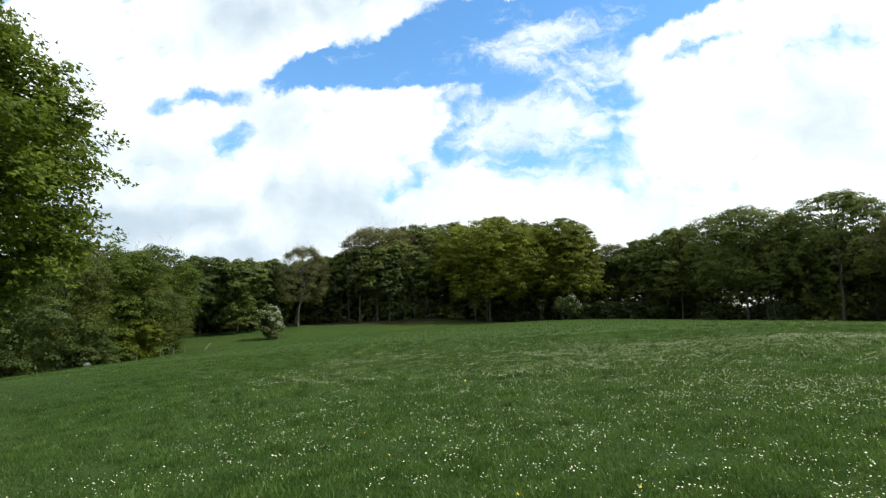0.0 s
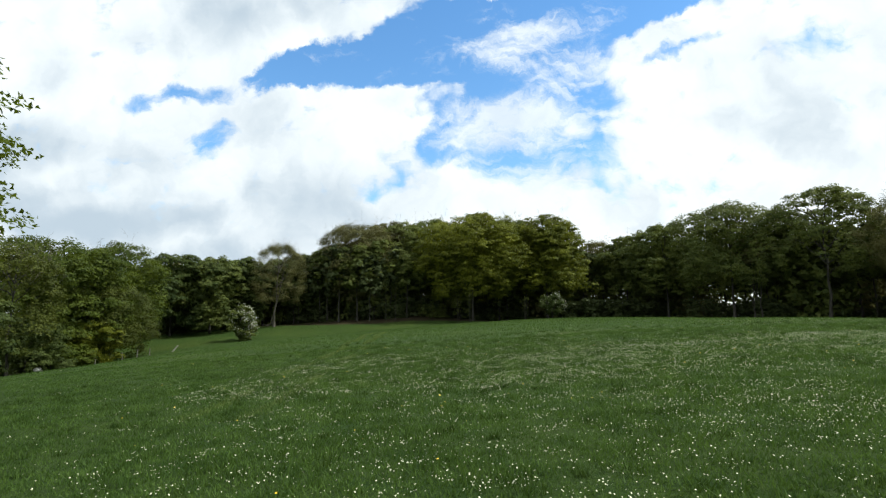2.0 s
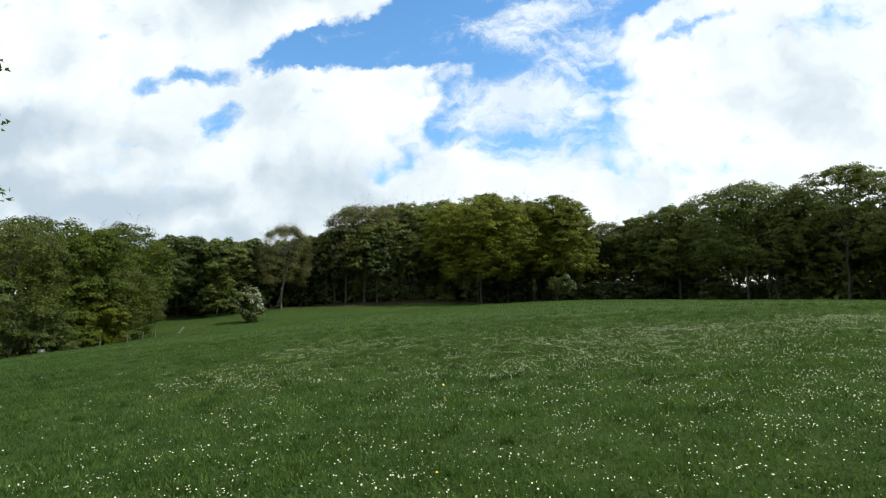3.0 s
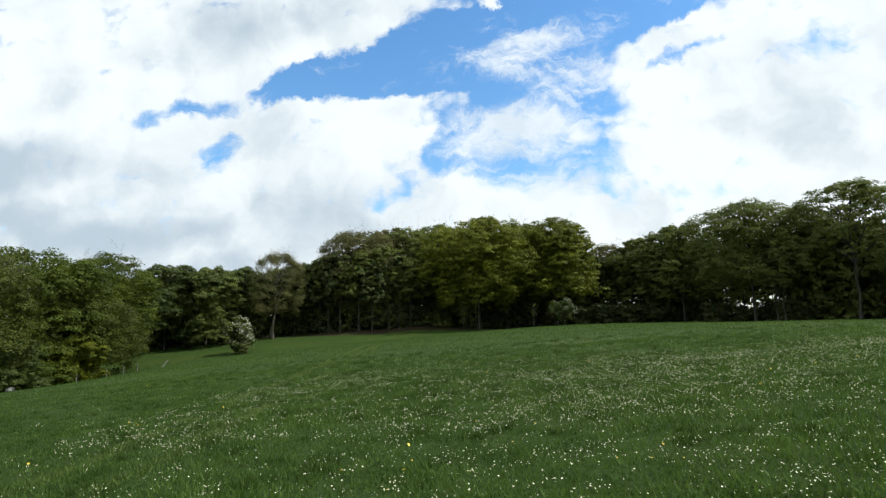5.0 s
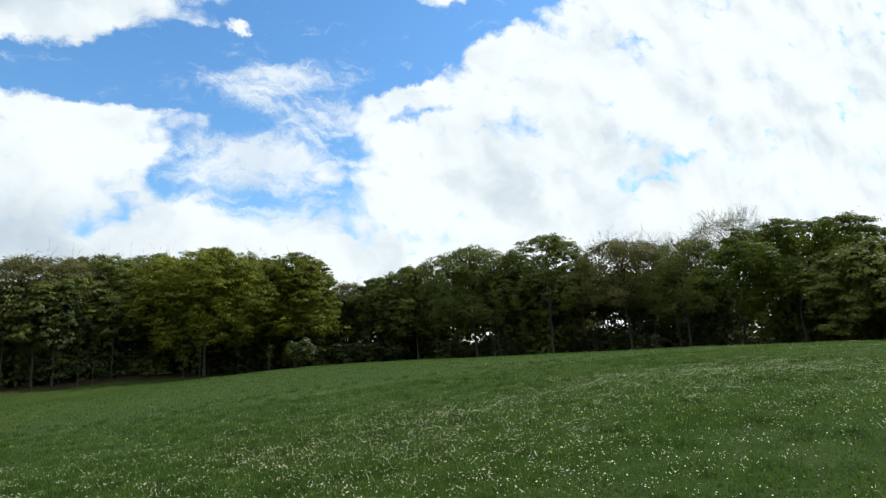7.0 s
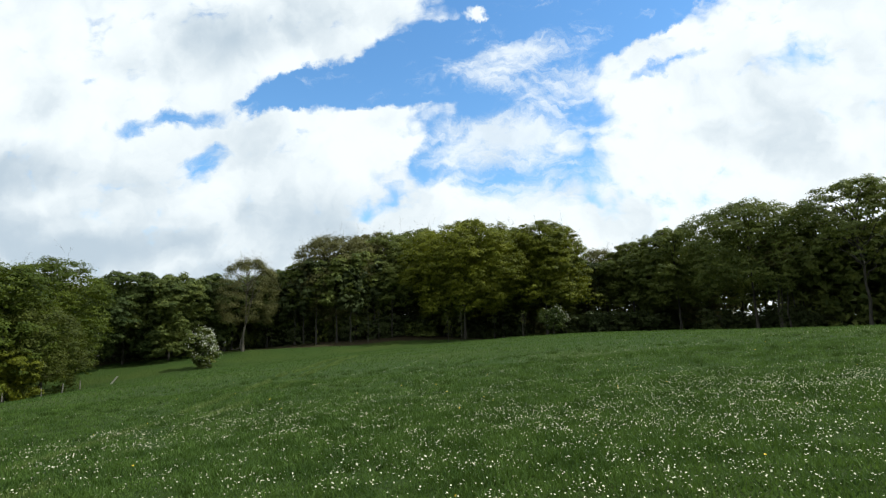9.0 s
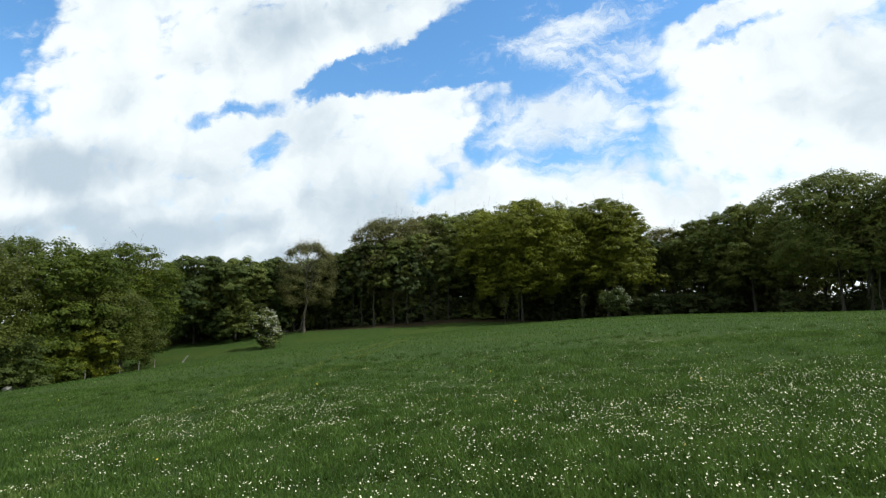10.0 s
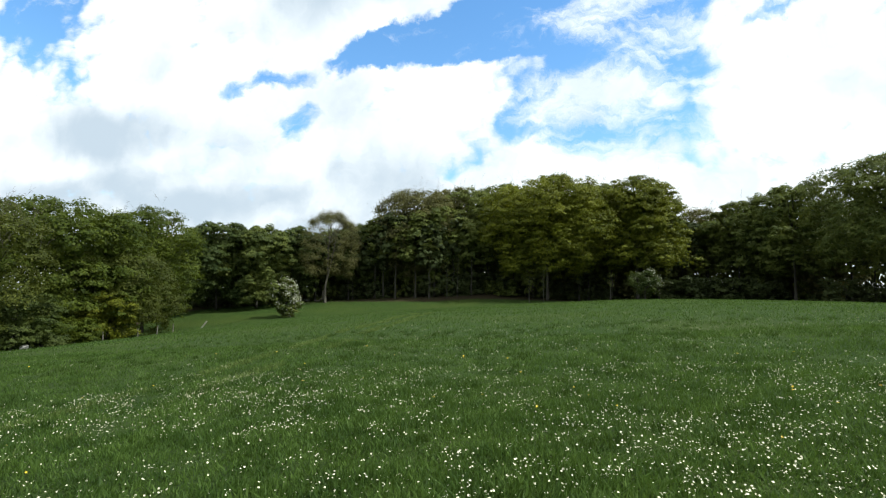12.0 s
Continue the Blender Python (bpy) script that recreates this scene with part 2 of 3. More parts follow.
# ---- ground ----
def height(x, y):
    """The lie of the land: falls to -x, a low crest ahead, a hollow and a far bank beyond it."""
    x, y = np.asarray(x, float), np.asarray(y, float)
    rise = 1 - np.exp(-(np.maximum(y - 6, 0) / 28) ** 1.5)
    xc = np.clip(x, -90, 75)
    across = 0.065 * xc - np.where(xc > 0, 0.0014 * xc * xc, 0)
    bank = np.clip((y - 74 + (-xc - 37) * 0.35) / 22, 0, 1)
    bank = bank * bank * (3 - 2 * bank) * np.clip(-xc / 15, 0, 1)
    dip = np.clip((80 - y) / 28, 0, 1) * np.where(xc < -8, (xc + 8) ** 2 * 0.0011, 0)
    # added rise, unseen behind the trees, that blocks bright sky between the stems
    beyond = np.clip((np.hypot(x, y - 15) - 92) / 30, 0, 1)
    bumps = 0.035 * np.sin(x * 0.7 + 1.3 * np.sin(y * 0.31)) * np.sin(y * 0.55 + x * 0.2)
    saddle = 0.42 * np.exp(-((x - 32) / 17) ** 2) * np.clip((y - 32) / 25, 0, 1)
    return -1.6 + across + rise - saddle + 2.1 * bank - dip + bumps + 2.2 * beyond * beyond * (3 - 2 * beyond)


def mesh_of(name, verts, faces, mat, smooth=False):
    """One mesh from an array of corners and an array of faces that all have as many corners."""
    verts, faces = np.asarray(verts, np.float32), np.asarray(faces, np.int32)
    me = bpy.data.meshes.new(name)
    count, k = faces.shape
    me.vertices.add(len(verts)), me.loops.add(count * k), me.polygons.add(count)
    me.vertices.foreach_set("co", verts.ravel())
    me.loops.foreach_set("vertex_index", faces.ravel())
    me.polygons.foreach_set("loop_start", np.arange(0, count * k, k, dtype=np.int32))
    if smooth:
        me.polygons.foreach_set("use_smooth", np.ones(count, bool))
    me.update(calc_edges=True)
    me.materials.append(mat)
    return me


# the line along which the wood meets the meadow
EDGE_LINE = [(-44, 26), (-49, 44), (-55, 58), (-61, 75), (-57, 86), (-44, 94), (-33, 94), (-22, 93.5), (-11, 98.5), (4, 100), (15, 104),
             (23, 109), (31, 101), (38, 91), (46, 81), (53, 71), (59, 61), (61, 50), (58, 40), (58, 30)]


def into_wood(x, y):
    """About how far a place lies within the wood, in metres; negative on the meadow."""
    best, side = np.full(np.shape(x), 1e9), np.zeros(np.shape(x))
    for (ax, ay), (bx, by) in zip(EDGE_LINE, EDGE_LINE[1:]):
        dx, dy = bx - ax, by - ay
        k = np.clip(((x - ax) * dx + (y - ay) * dy) / (dx * dx + dy * dy), 0, 1)
        away = np.hypot(x - ax - k * dx, y - ay - k * dy)
        left = np.sign(dx * (y - ay) - dy * (x - ax))
        side = np.where(away < best, left, side)
        best = np.minimum(best, away)
    return best * side


def make_ground():
    near = np.arange(-120, 121, 1.5)
    far = 120 + 12 * (1.22 ** np.arange(1, 22) - 1) / 0.22
    xs = np.concatenate([-far[::-1], near, far])
    gx, gy = np.meshgrid(xs, xs + 60, indexing="ij")
    n = len(xs)
    verts = np.stack([gx, gy, height(gx, gy)], -1).reshape(-1, 3)
    i = np.arange(n - 1)
    a = (i[:, None] * n + i[None]).ravel()
    faces = np.stack([a, a + n, a + n + 1, a + 1], 1)
    me = mesh_of("ground", verts, faces, TURF, True)
    # leaf floor and painted shade, reaching a little out from the wood
    mould = me.attributes.new("mould_and_shade", "FLOAT", "POINT")
    mould.data.foreach_set("value", np.clip((into_wood(verts[:, 0], verts[:, 1]) + 4.5) / 3, 0, 1).astype(np.float32))
    tagged(new("ground", me), "sloping green meadow turf with daisies", "meadow", kind="structure")


make_ground()
rng = np.random.default_rng(7)


def unit(n):
    v = rng.normal(size=(n, 3))
    return v / np.linalg.norm(v, axis=1, keepdims=True)


# ---- trees ----
def tube(points, radii, sides):
    """A tapered tube along points, as corners and quads."""
    points, radii = np.asarray(points, float), np.asarray(radii, float)
    along = np.gradient(points, axis=0)
    along /= np.linalg.norm(along, axis=1, keepdims=True) + 1e-9
    side = np.cross(along, (0.31, 0.95, 0.02))
    side /= np.linalg.norm(side, axis=1, keepdims=True) + 1e-9
    other = np.cross(along, side)
    turn = np.linspace(0, 2 * np.pi, sides, endpoint=False)
    ring = side[:, None] * np.cos(turn)[None, :, None] + other[:, None] * np.sin(turn)[None, :, None]
    verts = (points[:, None] + ring * radii[:, None, None]).reshape(-1, 3)
    faces = []
    for i in range(len(points) - 1):
        for j in range(sides):
            k = (j + 1) % sides
            faces.append((i * sides + j, i * sides + k, (i + 1) * sides + k, (i + 1) * sides + j))
    return verts, np.array(faces)


def joined(pieces):
    verts, faces, base = [], [], 0
    for v, f in pieces:
        verts.append(v), faces.append(f + base)
        base += len(v)
    return np.concatenate(verts), np.concatenate(faces)


def bent(a, b, sag, steps=6, wobble=0.04):
    """Points on a bent limb from a to b."""
    a, b = np.asarray(a, float), np.asarray(b, float)
    s = np.linspace(0, 1, steps)[:, None]
    reach = np.linalg.norm(b - a)
    mid = np.sin(s * np.pi) * np.array([0, 0, sag * reach])
    shake = rng.normal(size=(steps, 3)) * wobble * reach * np.sin(s * np.pi)
    return a + (b - a) * s + mid + shake


def leaf_quads(centres, normals, sizes, slim=0.62):
    """A folded, pointed leaf spray at each centre."""
    n = len(centres)
    a = np.cross(normals, unit(n))
    a /= np.linalg.norm(a, axis=1, keepdims=True) + 1e-9
    b = np.cross(normals, a)
    s = sizes[:, None]
    droop = normals * s * 0.22
    v = np.stack([centres - a * s, centres - b * s * slim - droop, centres + a * s, centres + b * s * slim - droop], 1)
    return v.reshape(-1, 3), np.arange(4 * n).reshape(n, 4)


def leaf_points(centres, normals, sizes):
    """A single pointed leaf spray at each centre, for crowns that stand far off."""
    n = len(centres)
    a = np.cross(normals, unit(n))
    a /= np.linalg.norm(a, axis=1, keepdims=True) + 1e-9
    b = np.cross(normals, a)
    s = sizes[:, None]
    v = np.stack([centres + a * s - normals * s * 0.25, centres - a * s * 0.6 + b * s * 0.62, centres - a * s * 0.6 - b * s * 0.62], 1)
    return v.reshape(-1, 3), np.arange(3 * n).reshape(n, 3)


def crown_lobes(r, low, top, count, flat):
    """Boughs of a crown: centres and radii inside a dome between two heights, drawn in below."""
    lobes = []
    mid, half = (low + top) / 2, (top - low) / 2
    for i in range(count):
        z = 1 - 2 * (i + 0.5) / count
        turn = i * 2.39996 + rng.uniform(-0.4, 0.4)
        ring = math.sqrt(max(0, 1 - z * z)) ** 0.66 * (1 if z > -0.3 else 1 + 0.6 * (z + 0.3))
        size = rng.uniform(0.30, 0.44) * min(1.0, (24 / count) ** 0.5)
        out = 1 - size * 0.85 + rng.uniform(-0.08, 0.04)
        lobes.append((math.cos(turn) * ring * out * r, math.sin(turn) * ring * out * r,
                      mid + z * half * (1 - size * flat * r / half * 0.8), size * r))
    lobes.append((0, 0, mid, r * 0.62))
    lobes.append((0, 0, mid + half * 0.35, r * 0.5))
    return lobes


def crown_mesh(name, lobes, leaves, size, mat, flat=0.7, inner=0.25, tiers=11):
    """Small leaf sprays in flattened mounds over the boughs, so that each mound is lit on top and dark beneath."""
    parts = []
    weight = np.array([b[3] ** 2 for b in lobes])
    counts = np.maximum((leaves * weight / weight.sum()).astype(int), 24)
    for (x, y, z, r), c in zip(lobes, counts):
        d = unit(tiers)
        d[:, 2] = np.where(d[:, 2] < -0.4, d[:, 2] * 0.5, d[:, 2])
        mound = np.array([x, y, z]) + d * (r * rng.uniform(0.62, 0.92, tiers))[:, None] * np.array([1, 1, flat])
        wide = r * rng.uniform(0.30, 0.50, tiers)
        which = rng.integers(0, tiers, c)
        e = unit(c) * (rng.random(c) ** 0.4)[:, None]
        e[:, 2] = np.abs(e[:, 2]) - 0.40 * (e[:, 0] ** 2 + e[:, 1] ** 2)
        stray = 1 + 0.07 * np.maximum(rng.normal(size=c), 0) ** 2
        p = mound[which] + e * (wide[which] * stray)[:, None] * np.array([1, 1, 0.62])
        normal = d[which] * 0.3 + e * 1.0 + unit(c) * 0.45 + np.array([0, 0, 0.5])
        normal /= np.linalg.norm(normal, axis=1, keepdims=True)
        parts.append(leaf_points(p, normal, size * rng.uniform(0.55, 1.2, c)))
        k = int(c * inner)
        if k:
            p = np.array([x, y, z]) + unit(k) * (r * rng.uniform(0.15, 0.55, k))[:, None] * np.array([1, 1, flat])
            parts.append(leaf_points(p, unit(k), size * rng.uniform(1.8, 3.2, k)))
    return mesh_of(name, *joined(parts), mat)


def dome_crown(name, r, low, top, leaves, size, mat, lean=0.0, inner=0.2, extra=(), droop=0.45, open_work=0.0, loose=0.0):
    """A domed crown: uneven boughs set over a dome, each hung with small mounds of leaf sprays, with dark hollows between.
    open_work: the share of boughs left out, so that the sky shows through. loose: how far fine foliage is spread thin."""
    tall = top - low
    count = int(np.clip(0.62 * r * tall * (1 - open_work) * (1 + 1.5 * loose), 16, 110))
    h = (np.arange(count) + rng.random(count)) / count
    turn = np.arange(count) * 2.39996 + rng.uniform(-0.5, 0.5, count)
    cap = np.clip((h - 0.45) / 0.55, 0, 1)
    ring = np.sqrt(np.clip(1 - cap ** 2.2, 0, 1)) - droop * np.clip(1 - h / 0.45, 0, 1) ** 1.2
    girth = (min(r, 0.75 * tall) * 0.20 + 0.35) * (1 - 0.35 * loose) * rng.uniform(0.65, 1.45, count)
    reach = r * (1 + 0.07 * np.sin(3 * turn + rng.uniform(0, 6)) + rng.normal(size=count) * 0.05) - girth * 0.85
    z = low + h * (tall - girth * 0.65) * (1 + 0.02 * rng.normal(size=count))
    bough = np.stack([np.cos(turn) * ring * reach + lean * z, np.sin(turn) * ring * reach, z], 1)
    tops = count // 3                                     # the roof of the crown
    t2, r2 = rng.uniform(0, 2 * np.pi, tops), np.sqrt(rng.random(tops)) * 0.8
    g2 = girth[:tops] * rng.uniform(0.7, 1.1, tops)
    z2 = low + tall * (0.45 + 0.55 * (1 - r2 ** 2) ** (1 / 2.2)) - g2 * rng.uniform(0.55, 1.3, tops)
    bough = np.concatenate([bough, np.stack([np.cos(t2) * r2 * r + lean * z2, np.sin(t2) * r2 * r, z2], 1)])
    girth = np.concatenate([girth, g2])
    if extra:
        bough = np.concatenate([bough, np.array([e[:3] for e in extra])])
        girth = np.concatenate([girth, np.array([e[3] * 0.8 for e in extra])])
    heart = np.array([lean * (low + top) / 2, 0, low + tall * 0.42])
    away = bough - heart
    away /= np.linalg.norm(away, axis=1, keepdims=True) + 1e-6
    per = np.maximum((7.5 * girth ** 1.1).astype(int), 7)
    which = np.repeat(np.arange(len(bough)), per)
    d = unit(len(which)) + away[which] * 0.65 + np.array([0, 0, 0.25])
    d /= np.linalg.norm(d, axis=1, keepdims=True)
    deep = rng.uniform(0.55, 1.0, len(which)) ** 0.7
    mound = bough[which] + d * (girth[which] * deep)[:, None] * np.array([1, 1, 0.72])
    wide = (0.16 * girth[which] + 0.24) * (1 + 0.9 * loose) * rng.uniform(0.6, 1.5, len(which))
    weight = wide ** 1.7
    pick = rng.choice(len(mound), leaves, p=weight / weight.sum())
    e = unit(leaves) * (rng.random(leaves) ** 0.45)[:, None]
    e[:, 2] = np.abs(e[:, 2]) * 0.8 - 0.30 * (e[:, 0] ** 2 + e[:, 1] ** 2)
    stray = 1 + 0.16 * np.maximum(rng.normal(size=leaves), 0) ** 2
    p = mound[pick] + e * (wide[pick] * stray)[:, None] * np.array([1, 1, 0.7 + 0.4 * loose])
    normal = d[pick] * 0.6 + e * 0.7 + unit(leaves) * 0.5 + np.array([0, 0, 0.35])
    normal /= np.linalg.norm(normal, axis=1, keepdims=True)
    parts = [leaf_points(p, normal, size * rng.uniform(0.5, 1.25, leaves))]
    k = int(leaves * inner)
    if k:                                                 # dim sprays deep inside
        b = rng.integers(0, len(bough), k)
        p = heart + (bough[b] - heart) * (rng.uniform(0.25, 0.95, k) ** 0.7)[:, None] + unit(k) * (girth[b] * 0.6)[:, None]
        parts.append(leaf_points(p, unit(k), size * rng.uniform(1.3, 2.3, k)))
    return mesh_of(name, *joined(parts), mat)


def part(name, mesh, parent, label=""):
    ob = new(name, mesh)
    ob.parent = parent
    return tagged(ob, label)


def trunk_mesh(tall, thick, lobes, mat, lean=0.0, forks=9, reach=0.8):
    """A flared, tapered trunk with limbs that run out to the boughs."""
    top = np.array([lean * tall, 0, tall * reach])
    line = bent((0, 0, -0.3), top, 0.0, 9, 0.015)
    line[:, 0] = lean * np.clip(line[:, 2], 0, None) ** 1.3 / max(tall, 1) ** 0.3 + (line[:, 0] - line[:, 0].mean()) * 0.05
    taper = np.linspace(1, 0.16, 9)
    taper[0] = 1.5
    pieces = [tube(line, thick * taper, 8)]
    for x, y, z, r in lobes[:forks]:
        h = min(max(z - 0.55 * math.hypot(x, y) - 0.15 * tall, 0.16 * tall), 0.7 * tall)
        k = min(int(np.searchsorted(line[:, 2], h)), 8)
        pieces.append(tube(bent(line[k], (x, y, z), 0.08), thick * np.linspace(0.42, 0.08, 6), 5))
    return mesh_of("trunk", *joined(pieces), mat, True)


def twig_mesh(lobes, count, length, thick=0.011, spread=0.75):
    """Bare twigs that fan out of the upper boughs."""
    high = sorted(lobes, key=lambda b: -b[2])[:max(3, len(lobes) // 2)]
    pieces = []
    for i in range(count):
        x, y, z, r = high[i % len(high)]
        d = unit(1)[0] * spread + np.array([x * 0.05, y * 0.05, 1.0])
        d /= np.linalg.norm(d)
        a = np.array([x, y, z]) + d * r * 0.4 + unit(1)[0] * r * 0.4
        b = a + d * length * rng.uniform(0.6, 1.2)
        line = bent(a, b, 0.05, 4, 0.05)
        pieces.append(tube(line, thick * np.array([1.3, 1, 0.7, 0.35]), 3))
        for _ in range(4):
            c = line[1] + (line[3] - line[1]) * rng.random()
            e = c + (d + unit(1)[0] * 0.8) * length * rng.uniform(0.2, 0.45)
            pieces.append(tube(np.array([c, (c + e) / 2 + unit(1)[0] * 0.05, e]), thick * np.array([0.7, 0.5, 0.25]), 3))
    return mesh_of("twig_spray", *joined(pieces), TWIG)


def make_tree(name, label, x, y, tall, r, mat, low=0.11, boughs=30, flat=0.65, leaves=9500, size=0.25, thick=None, bark=None,
              twigs=0, lean=0.0, group="", category="tree", inner=0.16, extra=(), forks=9, open_work=0.0, loose=0.0):
    """A tree: tapered trunk with limbs, and a crown of many small leaf sprays."""
    root = new(name)
    root.empty_display_size = 0.5
    r, leaves, size = r * 1.2, int(leaves * 2.6), size * 0.86
    root.location = (x, y, float(height(x, y)))
    lobes = crown_lobes(r, tall * low, tall, boughs, flat)
    lobes = [(a + lean * c, b, c, d) for a, b, c, d in lobes] + list(extra)
    part("trunk", trunk_mesh(tall, thick or tall * 0.0115, lobes, bark or BARK, lean, forks), root, "grey-brown bark")
    part("crown", dome_crown("crown", r, tall * low, tall * 0.975, leaves, size, mat, lean, inner, extra, 0.45 if tall > 12 and r > 5 else 0.2, open_work, loose), root)
    if twigs:
        tagged(part("twig_spray", twig_mesh(lobes, twigs, tall * 0.085, 0.009), root, "bare brown twigs"), kind="stuff")
    return tagged(root, label, category, group)


EDGE = "trees along the wood's edge"
# the belt beside the hollow
make_tree("tree", "half-bare olive tree in the hedge belt", -40.5, 43.0, 11.2, 3.2, GREY, twigs=90, leaves=5200, size=0.13, low=0.2, inner=0.05, loose=0.6, group=EDGE)
make_tree("tree", "broad fresh-green lime tree behind willow scrub", -49.0, 54.0, 14.8, 7.6, LIME, leaves=25000, size=0.17, low=0.03, boughs=46, flat=0.5, group=EDGE)
make_tree("tree", "slim ash tree with open feathery top", -49.8, 66.5, 15.3, 5.4, LIME, leaves=11500, size=0.16, twigs=24, open_work=0.1, loose=0.2, group=EDGE)
make_tree("willow_bush", "rounded olive willow bush at the meadow's edge", -44.6, 57.6, 9.3, 4.9, GREY, low=0.04, leaves=15000, size=0.115, bark=PALE_BARK, loose=0.5, inner=0.08, forks=16, category="bush", thick=0.16)
make_tree("shrub", "low yellow-green shrub under the hedge trees", -41.6, 54.0, 4.6, 2.1, YELLOW, low=0.0, leaves=4200, size=0.12, category="shrub", thick=0.05)
make_tree("shrub", "low green shrub along the fence", -42.4, 49.5, 3.2, 2.8, LIME, low=0.0, leaves=4200, size=0.12, category="shrub", thick=0.05)
make_tree("shrub", "tall dark green shrub along the fence", -41.2, 45.5, 4.8, 3.0, DARK, low=0.0, leaves=5200, size=0.12, category="shrub", thick=0.05)
make_tree("tree", "green tree in the hedge belt", -39.5, 34.5, 8.8, 4.6, DARK, low=0.04, leaves=11000, size=0.14, group=EDGE)
make_tree("tree", "green tree in the hedge belt", -38.5, 25.5, 9.6, 4.8, MID, low=0.04, leaves=9000, size=0.14, group=EDGE)
# the hollow's far side
make_tree("tree", "dark green layered tree at the hollow's far side", -52.1, 82.5, 13.6, 5.2, DARK, flat=0.42, low=0.08, boughs=34, leaves=9500, size=0.21, group=EDGE)
make_tree("tree", "dark green layered tree at the hollow's far side", -46.6, 84.5, 12.8, 4.6, MID, flat=0.42, low=0.08, boughs=34, leaves=9500, size=0.21, group=EDGE)
make_tree("tree", "dark green tree beside the birch", -44.6, 91.0, 12.4, 4.0, DARK, flat=0.5, low=0.16, leaves=7000, group=EDGE)
make_tree("birch_tree", "tall thin birch with pale twin stems", -38.0, 89.7, 14.4, 3.5, BROWN, low=0.30, boughs=22, leaves=12000, size=0.105, twigs=110, bark=PALE_BARK, lean=0.05, thick=0.2, inner=0.0, loose=1.0, group=EDGE)
birch = bpy.data.objects["birch_tree"]
part("stem", mesh_of("stem", *tube([(0, 0, -0.3), (-0.5, 0.1, 1.2), (0.1, 0.2, 3.4), (1.0, 0.2, 7.5), (1.7, 0.3, 11.5)], [0.17, 0.13, 0.11, 0.08, 0.03], 7), PALE_BARK, True), birch, "second leaning pale stem")
part("low_bough", mesh_of("low_bough", *tube([(-0.1, 0, 0.9), (-0.5, -0.2, 0.5), (-1.1, -0.3, 0.25), (-1.7, -0.4, 0.35)], [0.12, 0.10, 0.08, 0.03], 6), PALE_BARK, True), birch, "pale bough sweeping to the ground")
make_tree("tree", "dark green tree behind the birch", -35.5, 99.0, 13.0, 4.6, DARK, low=0.2, leaves=7000, group=EDGE)
make_tree("tree", "tall bronze-leaved tree with bare twigs on top", -26.2, 98.8, 18.4, 6.2, BROWN, low=0.22, boughs=24, leaves=11000, size=0.19, twigs=90, inner=0.1, open_work=0.1, loose=0.5, group=EDGE)
make_tree("tree", "tall bronze-green tree with gaps in its crown", -17.6, 102.5, 18.6, 5.6, MID, low=0.26, boughs=22, leaves=8000, size=0.21, twigs=50, inner=0.1, open_work=0.2, group=EDGE)
make_tree("tree", "bronze-green tree between two taller ones", -22.0, 105.0, 19.6, 5.2, BROWN, low=0.3, leaves=6500, twigs=30, group=EDGE)
make_tree("tree", "olive-green tree behind the sunlit oak", -12.6, 106.0, 20.0, 5.4, MID, low=0.3, leaves=6500, twigs=40, group=EDGE)
make_tree("tree", "olive-green tree between the two oaks", 3.2, 107.0, 20.6, 5.6, MID, low=0.3, leaves=6500, twigs=40, group=EDGE)
# the bright oaks
make_tree("oak_tree", "broad sunlit yellow-green oak in fresh leaf", -4.4, 98.5, 20.0, 8.8, OAK, low=0.24, boughs=74, leaves=27000, size=0.20, group=EDGE)
make_tree("oak_tree", "broad olive-green oak in fresh leaf", 9.1, 100.5, 19.4, 6.4, OAK, low=0.26, boughs=64, leaves=20000, size=0.20, extra=((-2.5, -7.6, 6.6, 1.8), (5.4, -3.5, 7.6, 2.4), (7.4, -2.5, 5.2, 2.0), (3.0, -5.5, 5.6, 1.8)), twigs=20, group=EDGE)
make_tree("tree", "bronze tree set back in the gap", 20.6, 112.0, 15.4, 4.6, BROWN, low=0.2, leaves=8000, size=0.17, twigs=60, loose=0.7, group=EDGE)
make_tree("tree", "olive-green tree beside the gap", 24.7, 105.5, 15.8, 4.9, MID, low=0.22, leaves=8000, twigs=10, open_work=0.15, group=EDGE)
make_tree("tree", "dark green round-headed tree", 29.8, 98.5, 17.0, 5.6, MID, low=0.28, boughs=38, leaves=9000, group=EDGE)
# the right-hand belt
make_tree("tree", "dark green broad tree with a domed top", 36.1, 87.5, 18.2, 7.0, MID, low=0.30, boughs=46, leaves=13000, size=0.20, group=EDGE)
make_tree("tree", "tall open-crowned tree with sky between its boughs", 44.3, 78.0, 18.8, 5.8, MID, low=0.36, boughs=28, leaves=13000, size=0.19, inner=0.02, forks=22, open_work=0.06, group=EDGE)
make_tree("tree", "half-leafed tree with a bare twiggy top", 50.8, 68.4, 16.0, 6.0, BROWN, low=0.42, leaves=12500, size=0.15, twigs=330, inner=0.04, forks=18, open_work=0.2, loose=0.7, group=EDGE)
make_tree("tree", "half-leafed tree with a bare twiggy top", 54.7, 62.0, 15.0, 5.0, MID, low=0.38, leaves=9500, size=0.15, twigs=280, inner=0.06, forks=14, open_work=0.1, loose=0.7, group=EDGE)
make_tree("tree", "tall nearly bare tree above its neighbours", 59.5, 58.0, 17.6, 4.4, BROWN, low=0.5, leaves=3600, size=0.11, twigs=420, inner=0.0, forks=16, loose=1.0, group=EDGE)
